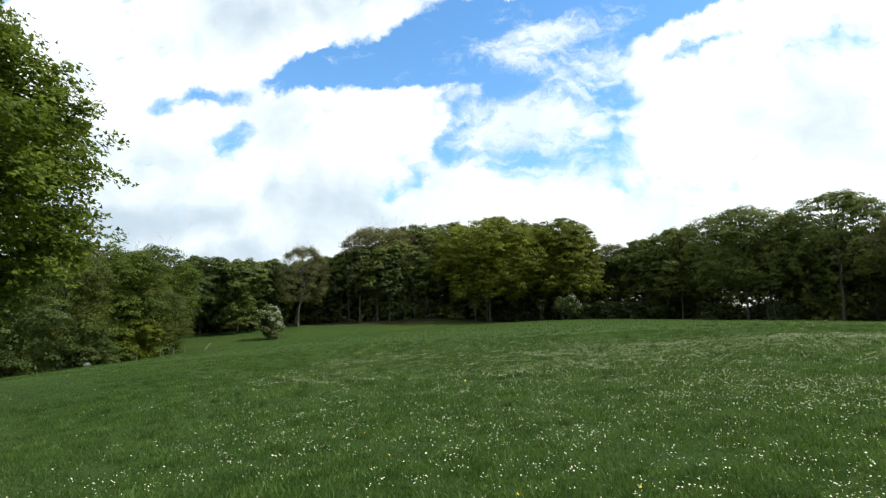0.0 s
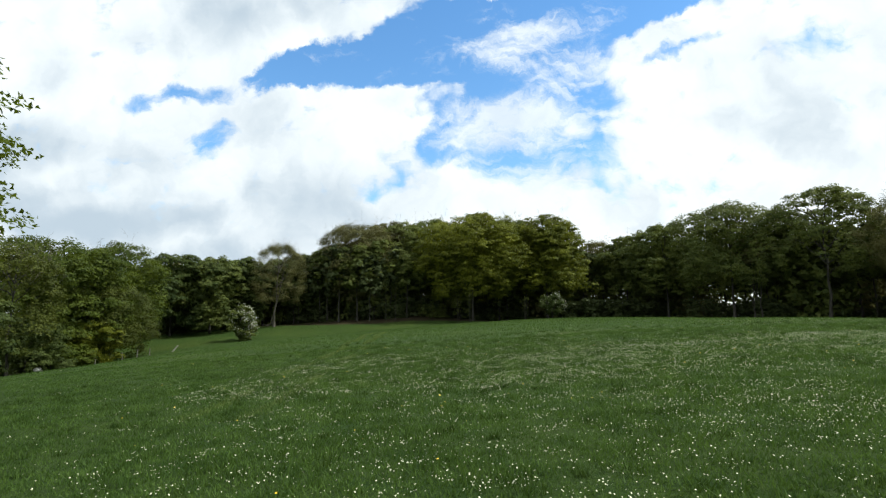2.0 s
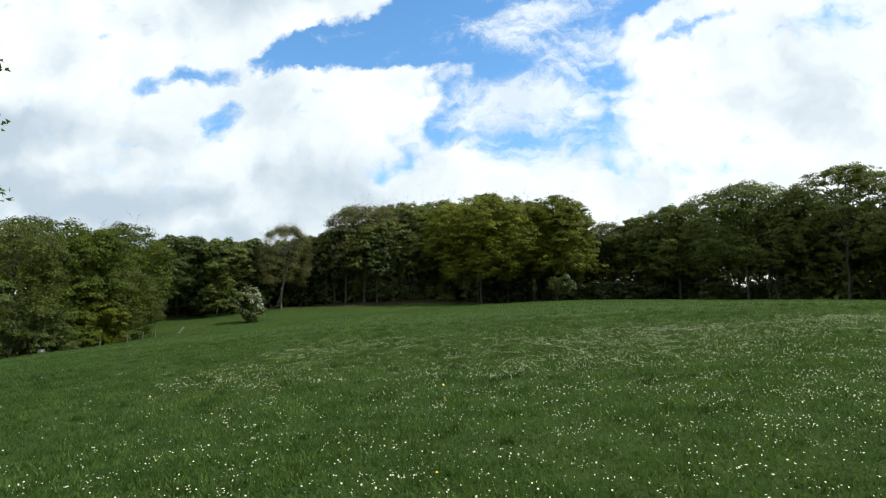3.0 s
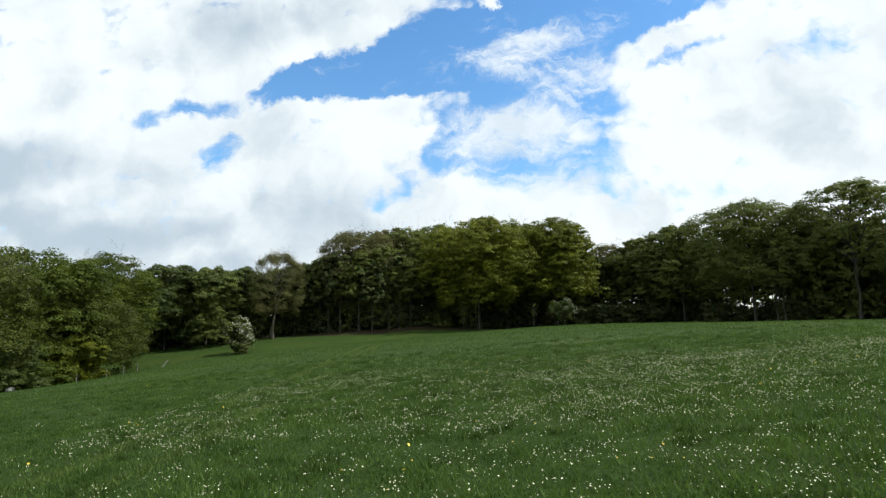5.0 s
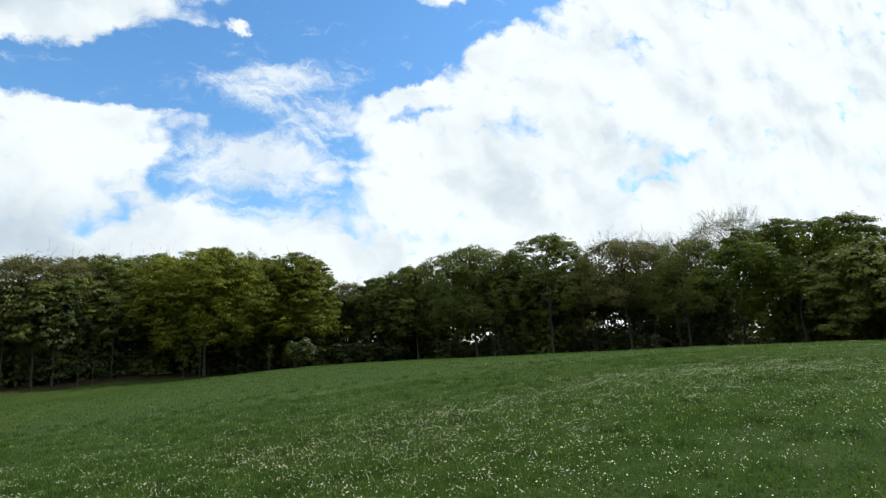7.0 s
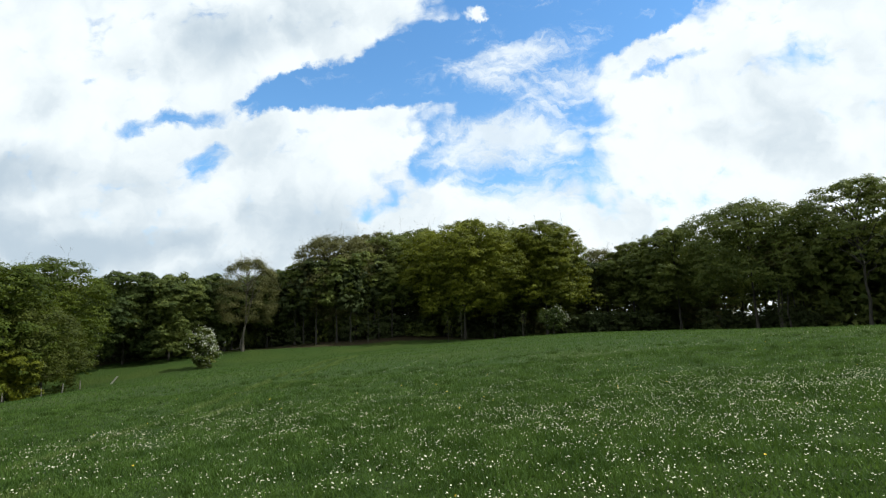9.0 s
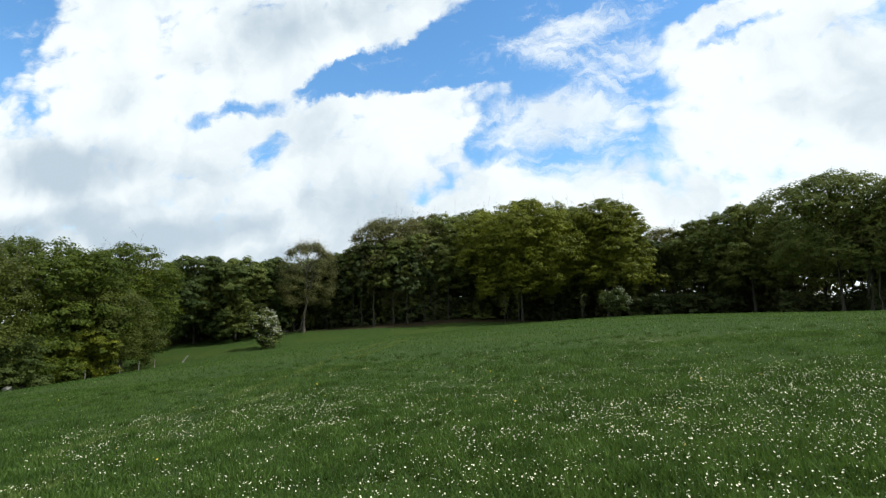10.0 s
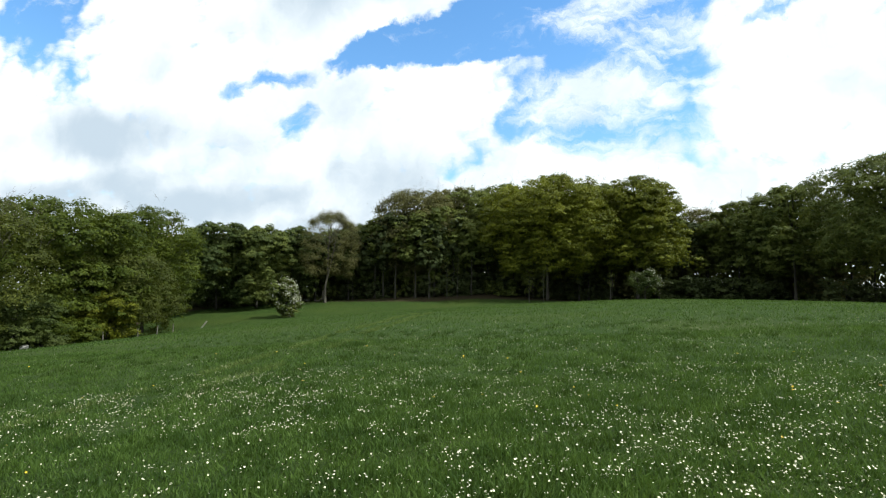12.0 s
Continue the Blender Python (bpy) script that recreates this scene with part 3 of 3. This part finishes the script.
make_tree("tree", "broad green tree with a sunlit top", 54.6, 46.8, 13.8, 7.6, LIME, low=0.34, boughs=50, leaves=19000, size=0.18, group=EDGE)
make_tree("tree", "olive-green tree with a rounded crown", 53.2, 38.0, 10.0, 5.4, MID, low=0.2, leaves=9000, size=0.2, group=EDGE)
make_tree("tree", "olive-green tree with a rounded crown", 54.0, 30.0, 9.6, 6.0, MID, low=0.2, leaves=8000, size=0.2, group=EDGE)

# ---- behind the edge: deeper woodland and undergrowth ----
def make_woods():
    """Trees deeper in the wood and undergrowth at its foot, each a copy of a few grown ones."""
    deep = [make_tree("woodland_tree", "dark green tree deep in the wood", -60.0, 92.0, 12.0, 4.6, SHADED, leaves=1000, size=0.5, low=0.0, boughs=16, group="trees in the wood"),
            make_tree("woodland_tree", "dim bronze tree deep in the wood", -8.0, 112.0, 14.0, 5.0, BROWN, leaves=1000, size=0.5, low=0.0, boughs=16, group="trees in the wood"),
            make_tree("woodland_tree", "dim green tree deep in the wood", 3.0, 110.0, 14.5, 5.2, MID, leaves=1000, size=0.5, low=0.0, boughs=16, group="trees in the wood")]
    tall_stems = [make_tree("woodland_tree", "dim tree with a tall bare stem behind the wood's edge", -15.0, 104.0, 15.0, 3.6, SHADED, leaves=900, size=0.42, low=0.42, boughs=12, thick=0.2, forks=6, group="trees in the wood"),
                  make_tree("woodland_tree", "dim olive tree with a tall bare stem behind the wood's edge", 13.0, 106.0, 15.5, 3.4, MID, leaves=900, size=0.42, low=0.46, boughs=12, thick=0.16, forks=6, lean=0.03, group="trees in the wood")]
    # the first bush's darkened leaves carry the shade at the wood's foot
    low = [make_tree("undergrowth_bush", "undergrowth bush at the wood's edge, leaf colour darkened for shade", -20.0, 98.0, 3.4, 2.4, SHADED, leaves=620, size=0.2, low=0.0, boughs=9, thick=0.06, category="bush", group="undergrowth", forks=4),
           make_tree("undergrowth_bush", "dim olive undergrowth bush at the wood's edge", -12.0, 100.0, 3.0, 2.4, MID, leaves=620, size=0.2, low=0.0, boughs=9, thick=0.06, category="bush", group="undergrowth", forks=4)]
    spots = random.Random(5)
    edge = EDGE_LINE

    def along(s):
        i = min(int(s), len(edge) - 2)
        (ax, ay), (bx, by), k = edge[i], edge[i + 1], s - i
        dx, dy = bx - ax, by - ay
        size = math.hypot(dx, dy)
        return ax + dx * k, ay + dy * k, -dy / size, dx / size

    def stand(ob, x, y, scale, squash=1.0):
        m = pose(x, y, float(height(x, y)), 0, 0, spots.uniform(0, 360))
        c = copy_thing(ob, m)
        c.scale = (scale * squash, scale * squash, scale)

    def thin(x, y):
        """Two lanes of thin wood, where daylight shows between the stems."""
        way = math.degrees(math.atan2(x - 0.3, y - 10))
        return 26.2 < way < 28.6 or 37.4 < way < 41.0

    for i in range(84):
        s = (i + spots.uniform(0.1, 0.9)) * (len(edge) - 1) / 84
        x, y, nx, ny = along(s)
        back = spots.uniform(0.5, 6) if s < 12 else spots.uniform(3, 9)
        if s > 2.5:
            stand(tall_stems[i % 2], x + nx * back, y + ny * back, spots.uniform(0.7, 1.0) * (0.65 if s > 16 else 0.85 if s < 6 else 1.0), spots.uniform(0.8, 1.1))
    slim = make_tree("woodland_tree", "slender tree with a long bare stem in thin wood", 60.0, 84.0, 14.0, 1.9, BROWN, leaves=520, size=0.26, low=0.62, boughs=8, thick=0.13, forks=5,
                     bark=BARK, group="trees in the wood")
    for start, wide, count in ((26.0, 3.0, 9), (36.8, 5.0, 20)):      # slender stems and low bushes in the thin wood
        for i in range(count):
            way, far = math.radians(start + wide * (i + spots.random()) / count), spots.uniform(82, 96)
            stand(slim, 0.3 + far * math.sin(way), 10 + far * math.cos(way), spots.uniform(0.8, 1.0), spots.uniform(0.8, 1.3))
            if i % 2:
                far = spots.uniform(84, 90)
                stand(low[0], 0.3 + far * math.sin(way), 10 + far * math.cos(way), spots.uniform(0.8, 1.35), 0.9)
    for i in range(116):
        s = (i + spots.uniform(0.1, 0.9)) * (len(edge) - 1) / 116
        x, y, nx, ny = along(s)
        back = spots.uniform(5, 20) if s < 13 else spots.uniform(10, 24)
        if thin(x + nx * back, y + ny * back):
            continue
        stand(deep[i % 3], x + nx * back, y + ny * back, spots.uniform(0.78, 1.02) * (1.14 if 6 < s < 11 else 1.0) * (0.62 if s < 3 else 1.0) * (0.7 if s > 16 else 1.0))
    for i in range(120):
        s = (i + spots.uniform(0.1, 0.9)) * (len(edge) - 1) / 120
        x, y, nx, ny = along(s)
        back = spots.uniform(4, 11) if s < 12 else spots.uniform(8, 14)
        stand(low[1 if i % 11 == 0 and s < 11 else 0], x + nx * back, y + ny * back, spots.uniform(0.6, 1.15), spots.uniform(1.0, 1.5))
    for x, y in ((16, 100), (18.5, 103), (21, 103), (23, 104.5), (26, 102), (34, 94), (40, 88), (-16, 102.5), (-13.5, 104), (-15, 106)):
        stand(low[0], x, y, 1.1, 1.3)
    for x, y, size in ((66.5, 50, 0.9), (70, 53, 1.0), (68, 46, 0.9), (64, 55, 0.75), (47, 84, 1.0), (46, 86, 1.05), (18, 112, 0.9), (27, 112, 1.0), (-30, 106, 1.0), (-47, 99, 0.9), (-42, 100, 0.9), (-38, 104, 0.9), (-12, 111, 1.0), (-16, 109, 1.0)):
        stand(deep[2], x, y, size)


make_woods()
for x, y, tall in ((-19.4, 93.4, 6.5), (-17.8, 93.9, 7.0), (-6.6, 91.0, 5.0), (-4.6, 91.4, 5.5), (4.6, 92.6, 4.0), (36.5, 82.0, 6.0)):
    make_tree("sapling", "slender dark-stemmed sapling at the wood's edge", x, y, tall, 0.6, MID, low=0.5, boughs=7, leaves=40, size=0.13, thick=0.06,
              bark=BARK, category="sapling", group="saplings at the wood's edge", inner=0.0, forks=5)


# ---- single things on the meadow ----
def make_hawthorn(x, y, tall, r, label, white, leaf, size=0.13, leaves=9000, low=-0.3):
    """A hawthorn in bloom: an upright egg of small leaves under white blossom, thickest towards the sun."""
    root = new("hawthorn_bush")
    root.location = (x, y, float(height(x, y)))
    lobes = crown_lobes(r, low, tall, 24, 0.9)
    lobes = [(a * (0.82 + 0.26 * min(1, c / tall * 1.8)), b * (0.82 + 0.26 * min(1, c / tall * 1.8)), c, d) for a, b, c, d in lobes]
    lobes = [(a + rng.normal() * 0.22, b + rng.normal() * 0.2, c + rng.normal() * 0.2, d * rng.uniform(0.65, 1.2)) for a, b, c, d in lobes]
    part("trunk", trunk_mesh(tall, 0.13, lobes, BARK, 0.0, 10, 0.7), root)
    part("crown", crown_mesh("crown", lobes, leaves, size, leaf, 0.9, 0.3), root)
    sprays = []
    for a, b, c, d in lobes:
        k = int(white * (0.3 + 1.6 * max(0, a / r)) * (0.15 + c / tall) / len(lobes))
        v = unit(k)
        v = v + np.array([0.45, -0.2, 0.35])
        v /= np.linalg.norm(v, axis=1, keepdims=True)
        p = np.array([a, b, c]) + v * d * rng.uniform(0.95, 1.15, k)[:, None]
        sprays.append(leaf_quads(p, v, size * rng.uniform(0.4, 0.95, k), 0.8))
    part("blossom", mesh_of("blossom", *joined(sprays), BLOSSOM), root, "white hawthorn blossom")
    return tagged(root, label, "bush")


make_hawthorn(-36.6, 76.2, 5.1, 2.05, "lone hawthorn bush in white blossom on the meadow", 1900, MID, 0.10, 16000)
make_hawthorn(9.2, 92.3, 4.3, 2.3, "thin white-blossomed hawthorn under the oak", 800, DARK, 0.09, 5000, 0.5)


def make_maple(x, y, tall, r):
    """The near maple: lobed leaves on drooping sprays."""
    root = new("maple_tree")
    root.location = (x, y, float(height(x, y)))
    lobes = []
    for a, b, c, d in crown_lobes(r, 1.5, tall, 54, 0.6):
        slim = max(0.1, 1 - max(c - 8.0, 0) / (tall - 7.5))     # a dome: narrower towards the top
        slim *= min(1.0, 0.66 + 0.34 * max(c - 1.5, 0) / 4.0)   # and drawn in below
        lobes.append((a * slim, b * slim, c, d * (0.4 + 0.6 * slim)))
    part("trunk", trunk_mesh(tall, 0.34, lobes, BARK, 0.0, 30), root, "grey-brown bark")
    outline = np.array([(0, -0.5), (0.6, -0.25), (0.28, 0.12), (0, 0.85), (-0.28, 0.12), (-0.6, -0.25)])
    centres, ways = [], []
    for a, b, c, d in lobes:
        sprigs = int(165 * (d / r / 0.34) ** 2)
        for _ in range(sprigs):
            v = unit(1)[0]
            tip = np.array([a, b, c]) + v * d * np.array([1, 1, 0.62]) * rng.uniform(0.40, 1.08)
            k = int(rng.integers(16, 30))
            run = rng.random((k, 1)) * np.array([v[0], v[1], v[2] * 0.4 - 0.25]) * rng.uniform(0.4, 0.9)
            centres.append(tip + run + rng.normal(size=(k, 3)) * np.array([0.16, 0.16, 0.08]))
            ways.append(np.array([v[0] * 0.5, v[1] * 0.5, 0.75]) + rng.normal(size=(k, 3)) * 0.4)
    p, w = np.concatenate(centres), np.concatenate(ways)
    w /= np.linalg.norm(w, axis=1, keepdims=True)
    n = len(p)
    s = rng.uniform(0.09, 0.165, n)[:, None, None]
    ax = np.cross(w, unit(n))
    ax /= np.linalg.norm(ax, axis=1, keepdims=True)
    ay = np.cross(w, ax)
    v = p[:, None] + s * (outline[None, :, :1] * ax[:, None] + outline[None, :, 1:] * ay[:, None] - np.abs(outline[None, :, :1]) * 0.3 * w[:, None])
    part("crown", mesh_of("crown", v.reshape(-1, 3), np.arange(6 * n).reshape(n, 6), MAPLE), root)
    return tagged(root, "near maple tree in fresh green leaf", "tree")


make_maple(-17.8, 12.6, 14.4, 5.95)


def rough_post(tall, wide):
    """A split wooden post with a weathered, slanting top."""
    bm = bmesh.new()
    bmesh.ops.create_cone(bm, cap_ends=True, segments=7, radius1=wide, radius2=wide * 0.85, depth=tall + 0.3,
                          matrix=Matrix.Translation((0, 0, tall / 2 - 0.15)))
    for v in bm.verts:
        v.co.x += random.uniform(-0.12, 0.12) * wide
        if v.co.z > tall * 0.7:
            v.co.z += v.co.x * 0.6
    bmesh.ops.bevel(bm, geom=bm.edges[:], offset=wide * 0.08, segments=1, affect="EDGES")
    me = bpy.data.meshes.new("post")
    bm.to_mesh(me)
    bm.free()
    me.materials.append(POST)
    return me


def make_posts():
    """Old fence posts along the foot of the hedge, and one that has fallen askew on the grass."""
    first = tagged(new("fence_post", rough_post(0.85, 0.055)), "weathered grey wooden fence post by the hedge", "fence post", "hedge fence posts")
    line = [(-40.2, 52.4), (-40.2, 56.2), (-40.1, 58.4), (-40.0, 60.4)]
    for i, (x, y) in enumerate(line):
        m = pose(x, y, float(height(x, y)), random.uniform(-4, 4), random.uniform(-4, 4), random.uniform(0, 360))
        if i == 0:
            first.matrix_world = m
        else:
            copy_thing(first, m)
    askew = new("leaning_post", rough_post(0.95, 0.09))
    askew.matrix_world = pose(-39.4, 63.8, float(height(-39.4, 63.8)), 0, 38, 10)
    askew.data.materials[0] = PALE_WOOD
    tagged(askew, "pale wooden post leaning low over the grass", "post")


make_posts()


def make_stone(x, y, size):
    bm = bmesh.new()
    bmesh.ops.create_icosphere(bm, subdivisions=3, radius=size)
    for v in bm.verts:
        v.co *= 1 + 0.22 * noise.noise(v.co * 3.0 / size * 0.4)
        v.co.z *= 0.7
    me = bpy.data.meshes.new("stone")
    bm.to_mesh(me)
    bm.free()
    me.materials.append(STONE)
    ob = new("stone", me)
    ob.location = (x, y, float(height(x, y)) + size * 0.4)
    tagged(ob, "pale stone lying at the hedge's foot", "stone")


make_stone(-40.0, 45.6, 0.36)


# ---- grass and flowers ----
def scatter(count, x0, x1, y0, y1, edge=1.0):
    """Random places on a stretch of the meadow that widens ahead."""
    x, y = rng.uniform(x0, x1, count), rng.uniform(y0, y1, count)
    keep = np.abs(x) < 4 + edge * (y + 1)
    return x[keep], y[keep]


def blades(name, x, y, tall, wide, label, mat):
    """Blades of grass: tapered, leaning triangles."""
    n = len(x)
    base = np.stack([x, y, height(x, y) - 0.01], 1)
    turn = rng.uniform(0, 2 * np.pi, n)
    side = np.stack([np.cos(turn), np.sin(turn), np.zeros(n)], 1) * (wide * rng.uniform(0.6, 1.3, n))[:, None]
    h = tall * rng.uniform(0.5, 1.3, n)
    lean = rng.normal(size=(n, 2)) * 0.45
    tip = base + np.stack([lean[:, 0] * h, lean[:, 1] * h, h], 1)
    v = np.stack([base - side, base + side, tip], 1).reshape(-1, 3)
    tagged(new(name, mesh_of(name, v, np.arange(3 * n).reshape(n, 3), mat)), label, "grass", kind="stuff")


def ripple(x, y, seed, short, long, waves=18):
    """Uneven ground cover: many crossing waves of random length and heading, about 0 on average."""
    pick = np.random.default_rng(seed)
    total = np.zeros(len(x))
    for _ in range(waves):
        size, way, start = short * (long / short) ** pick.random(), pick.uniform(0, 6.28), pick.uniform(0, 6.28)
        total += np.sin((x * math.cos(way) + y * math.sin(way)) * 6.28 / size + start)
    return total / math.sqrt(waves / 2)


def tufty(x, y):
    """How thick the sward stands, from place to place."""
    return np.clip(0.5 + 0.22 * ripple(x, y, 3, 0.5, 3.5), 0, 1)


y = np.concatenate([rng.uniform(-2, 30, 600000), 26 * 3.6 ** rng.random(140000)])      # thinning with distance
x = rng.uniform(-1, 1, len(y)) + rng.uniform(-1, 1, len(y)) * 0.55
x = x * np.where(y < 26, 4.5 + 0.62 * np.maximum(y, 4), np.minimum(4 + 0.85 * y, 58)) + 0.06 * y
keep = rng.random(len(y)) < np.clip((y + 2) / 3, 0.02, 1) * np.clip((31 - y) / 6, 0, 1) + (y > 28)
x, y = x[keep], y[keep]
late_x, late_y = rng.normal(size=130000) * 4.6, 15 + 10 * rng.beta(1.6, 2.2, 130000)      # the sward at the end of the walk
x, y = np.concatenate([x, late_x]), np.concatenate([y, late_y])
blades("grass", x, y, (0.03 + 0.065 * tufty(x, y)) * np.clip(y / 25, 1.0, 1.5), 0.0110 + 0.00040 * np.maximum(y - 22, 0), "short green meadow grass", BLADE)
# taller tufts; their darker blades also paint the shadow spots among the grass
spot = rng.uniform((-14, 4), (18, 34), (900, 2))
spread = rng.normal(size=(900, 60, 2)) * rng.uniform(0.04, 0.16, (900, 1, 1))
x, y = (spot[:, None] + spread).reshape(-1, 2).T
blades("grass_tufts", x, y, 0.10, 0.0080, "taller tufts of meadow grass, darkened for shadow spots", SHADOW_TUFT)


def make_track():
    """Two faint ruts of flattened, paler grass that wander over the meadow towards the wood."""
    k = rng.random(22000)
    along_y = 12 + 44 * k ** 0.85
    along_x = np.interp(along_y, (12, 14, 20, 27, 35, 54), (-5.3, -5.5, -6.2, -7.1, -8.5, -12.0)) + 0.12 * np.sin(along_y * 0.5)
    rut = np.where(rng.random(len(k)) < 0.5, -0.62, 0.62) + rng.normal(size=len(k)) * 0.11
    keep = ripple(along_x + rut * 3, along_y, 21, 1.5, 6.0) > -0.5
    x, y = (along_x + rut)[keep], along_y[keep]
    blades("trodden_grass", x, y, 0.085, 0.012 + 0.0004 * np.maximum(y - 22, 0), "faint ruts of flattened paler grass", RUT)


make_track()


def drifts(x, y):
    """Where flowers gather: drifts of them, thinning towards the hollow."""
    late = np.clip((y - 13) * 0.5, 0, 1)
    f = 1.1 * ripple(x, y, 7, 5.0, 18.0) + 0.8 * ripple(x, y, 8, 0.7, 3.0)
    return np.clip(0.48 + 0.17 * f, 0.30, 1) * np.clip((x + 9.5 + 0.12 * y + late) / (14 - late), 0.07, 1) * np.clip((42 - y) / 24, 0.08, 1)


def flowers(name, x, y, size, mat, label, petals=4):
    """Open flower heads tilted on their stalks."""
    n = len(x)
    c = np.stack([x, y, height(x, y) + rng.uniform(0.015, 0.07, n)], 1)
    normal = rng.normal(size=(n, 3)) * 0.42 + np.array([0.1, -0.1, 1.0])
    normal /= np.linalg.norm(normal, axis=1, keepdims=True)
    a = np.cross(normal, np.array([0.3, 1.0, 0.1]))
    a /= np.linalg.norm(a, axis=1, keepdims=True)
    b = np.cross(normal, a)
    s = (size * (0.55 + 0.75 * rng.random(n) ** 1.5))[:, None]
    if petals == 2:                     # far off: one open four-cornered head
        v = np.stack([c + a * s, c + b * s, c - a * s, c - b * s], 1).reshape(-1, 3)
        tagged(new(name, mesh_of(name, v, np.arange(4 * n).reshape(n, 4), mat)), label, "flowers", kind="stuff")
        return
    ring = [c + (a * math.cos(k * 2 * math.pi / petals) + b * math.sin(k * 2 * math.pi / petals)) * s + normal * s * 0.25 for k in range(petals)]
    v = np.stack([c] + ring, 1).reshape(-1, 3)
    i = np.arange(n)[:, None] * (petals + 1)
    f = np.concatenate([np.concatenate([i, i + 1 + k, i + 1 + (k + 1) % petals], 1) for k in range(petals)])
    tagged(new(name, mesh_of(name, v, f, mat)), label, "flowers", kind="stuff")


x, y = scatter(170000, -32, 38, 2, 44)
keep = rng.random(len(x)) < drifts(x, y) * 0.48
heart = np.stack(scatter(26000, -32, 38, 2, 40), 1)
heart = heart[rng.random(len(heart)) < drifts(*heart.T)]
near = np.repeat(heart, rng.integers(2, 9, len(heart)), axis=0)
near = near + rng.normal(size=near.shape) * rng.uniform(0.04, 0.15, (len(near), 1))
more = np.stack(scatter(14000, -8, 18, 14, 24), 1)
more = more[rng.random(len(more)) < drifts(*more.T)]
more = np.repeat(more, rng.integers(3, 9, len(more)), axis=0)
more = more + rng.normal(size=more.shape) * rng.uniform(0.03, 0.12, (len(more), 1))
x, y = np.concatenate([x[keep], near[:, 0], more[:, 0]]), np.concatenate([y[keep], near[:, 1], more[:, 1]])
early = np.stack(scatter(6000, -5, 14, 2, 13), 1)
early = early[rng.random(len(early)) < drifts(*early.T)]
early = np.repeat(early, rng.integers(3, 8, len(early)), axis=0)
early = early + rng.normal(size=early.shape) * rng.uniform(0.03, 0.12, (len(early), 1))
x, y = np.concatenate([x, early[:, 0]]), np.concatenate([y, early[:, 1]])
close = y < 22
flowers("daisies", x[close], y[close], 0.0090, PETAL, "drifts of small white daisies in the grass")
flowers("daisies", x[~close], y[~close], 0.0080, PETAL, "distant drifts of small white daisies", 2)
x, y = scatter(2600, -22, 30, 3, 34)
keep = rng.random(len(x)) < drifts(x + 3, y + 5) * 0.6
flowers("buttercups", x[keep], y[keep], 0.017, PETAL_YELLOW, "scattered yellow buttercups in the grass")
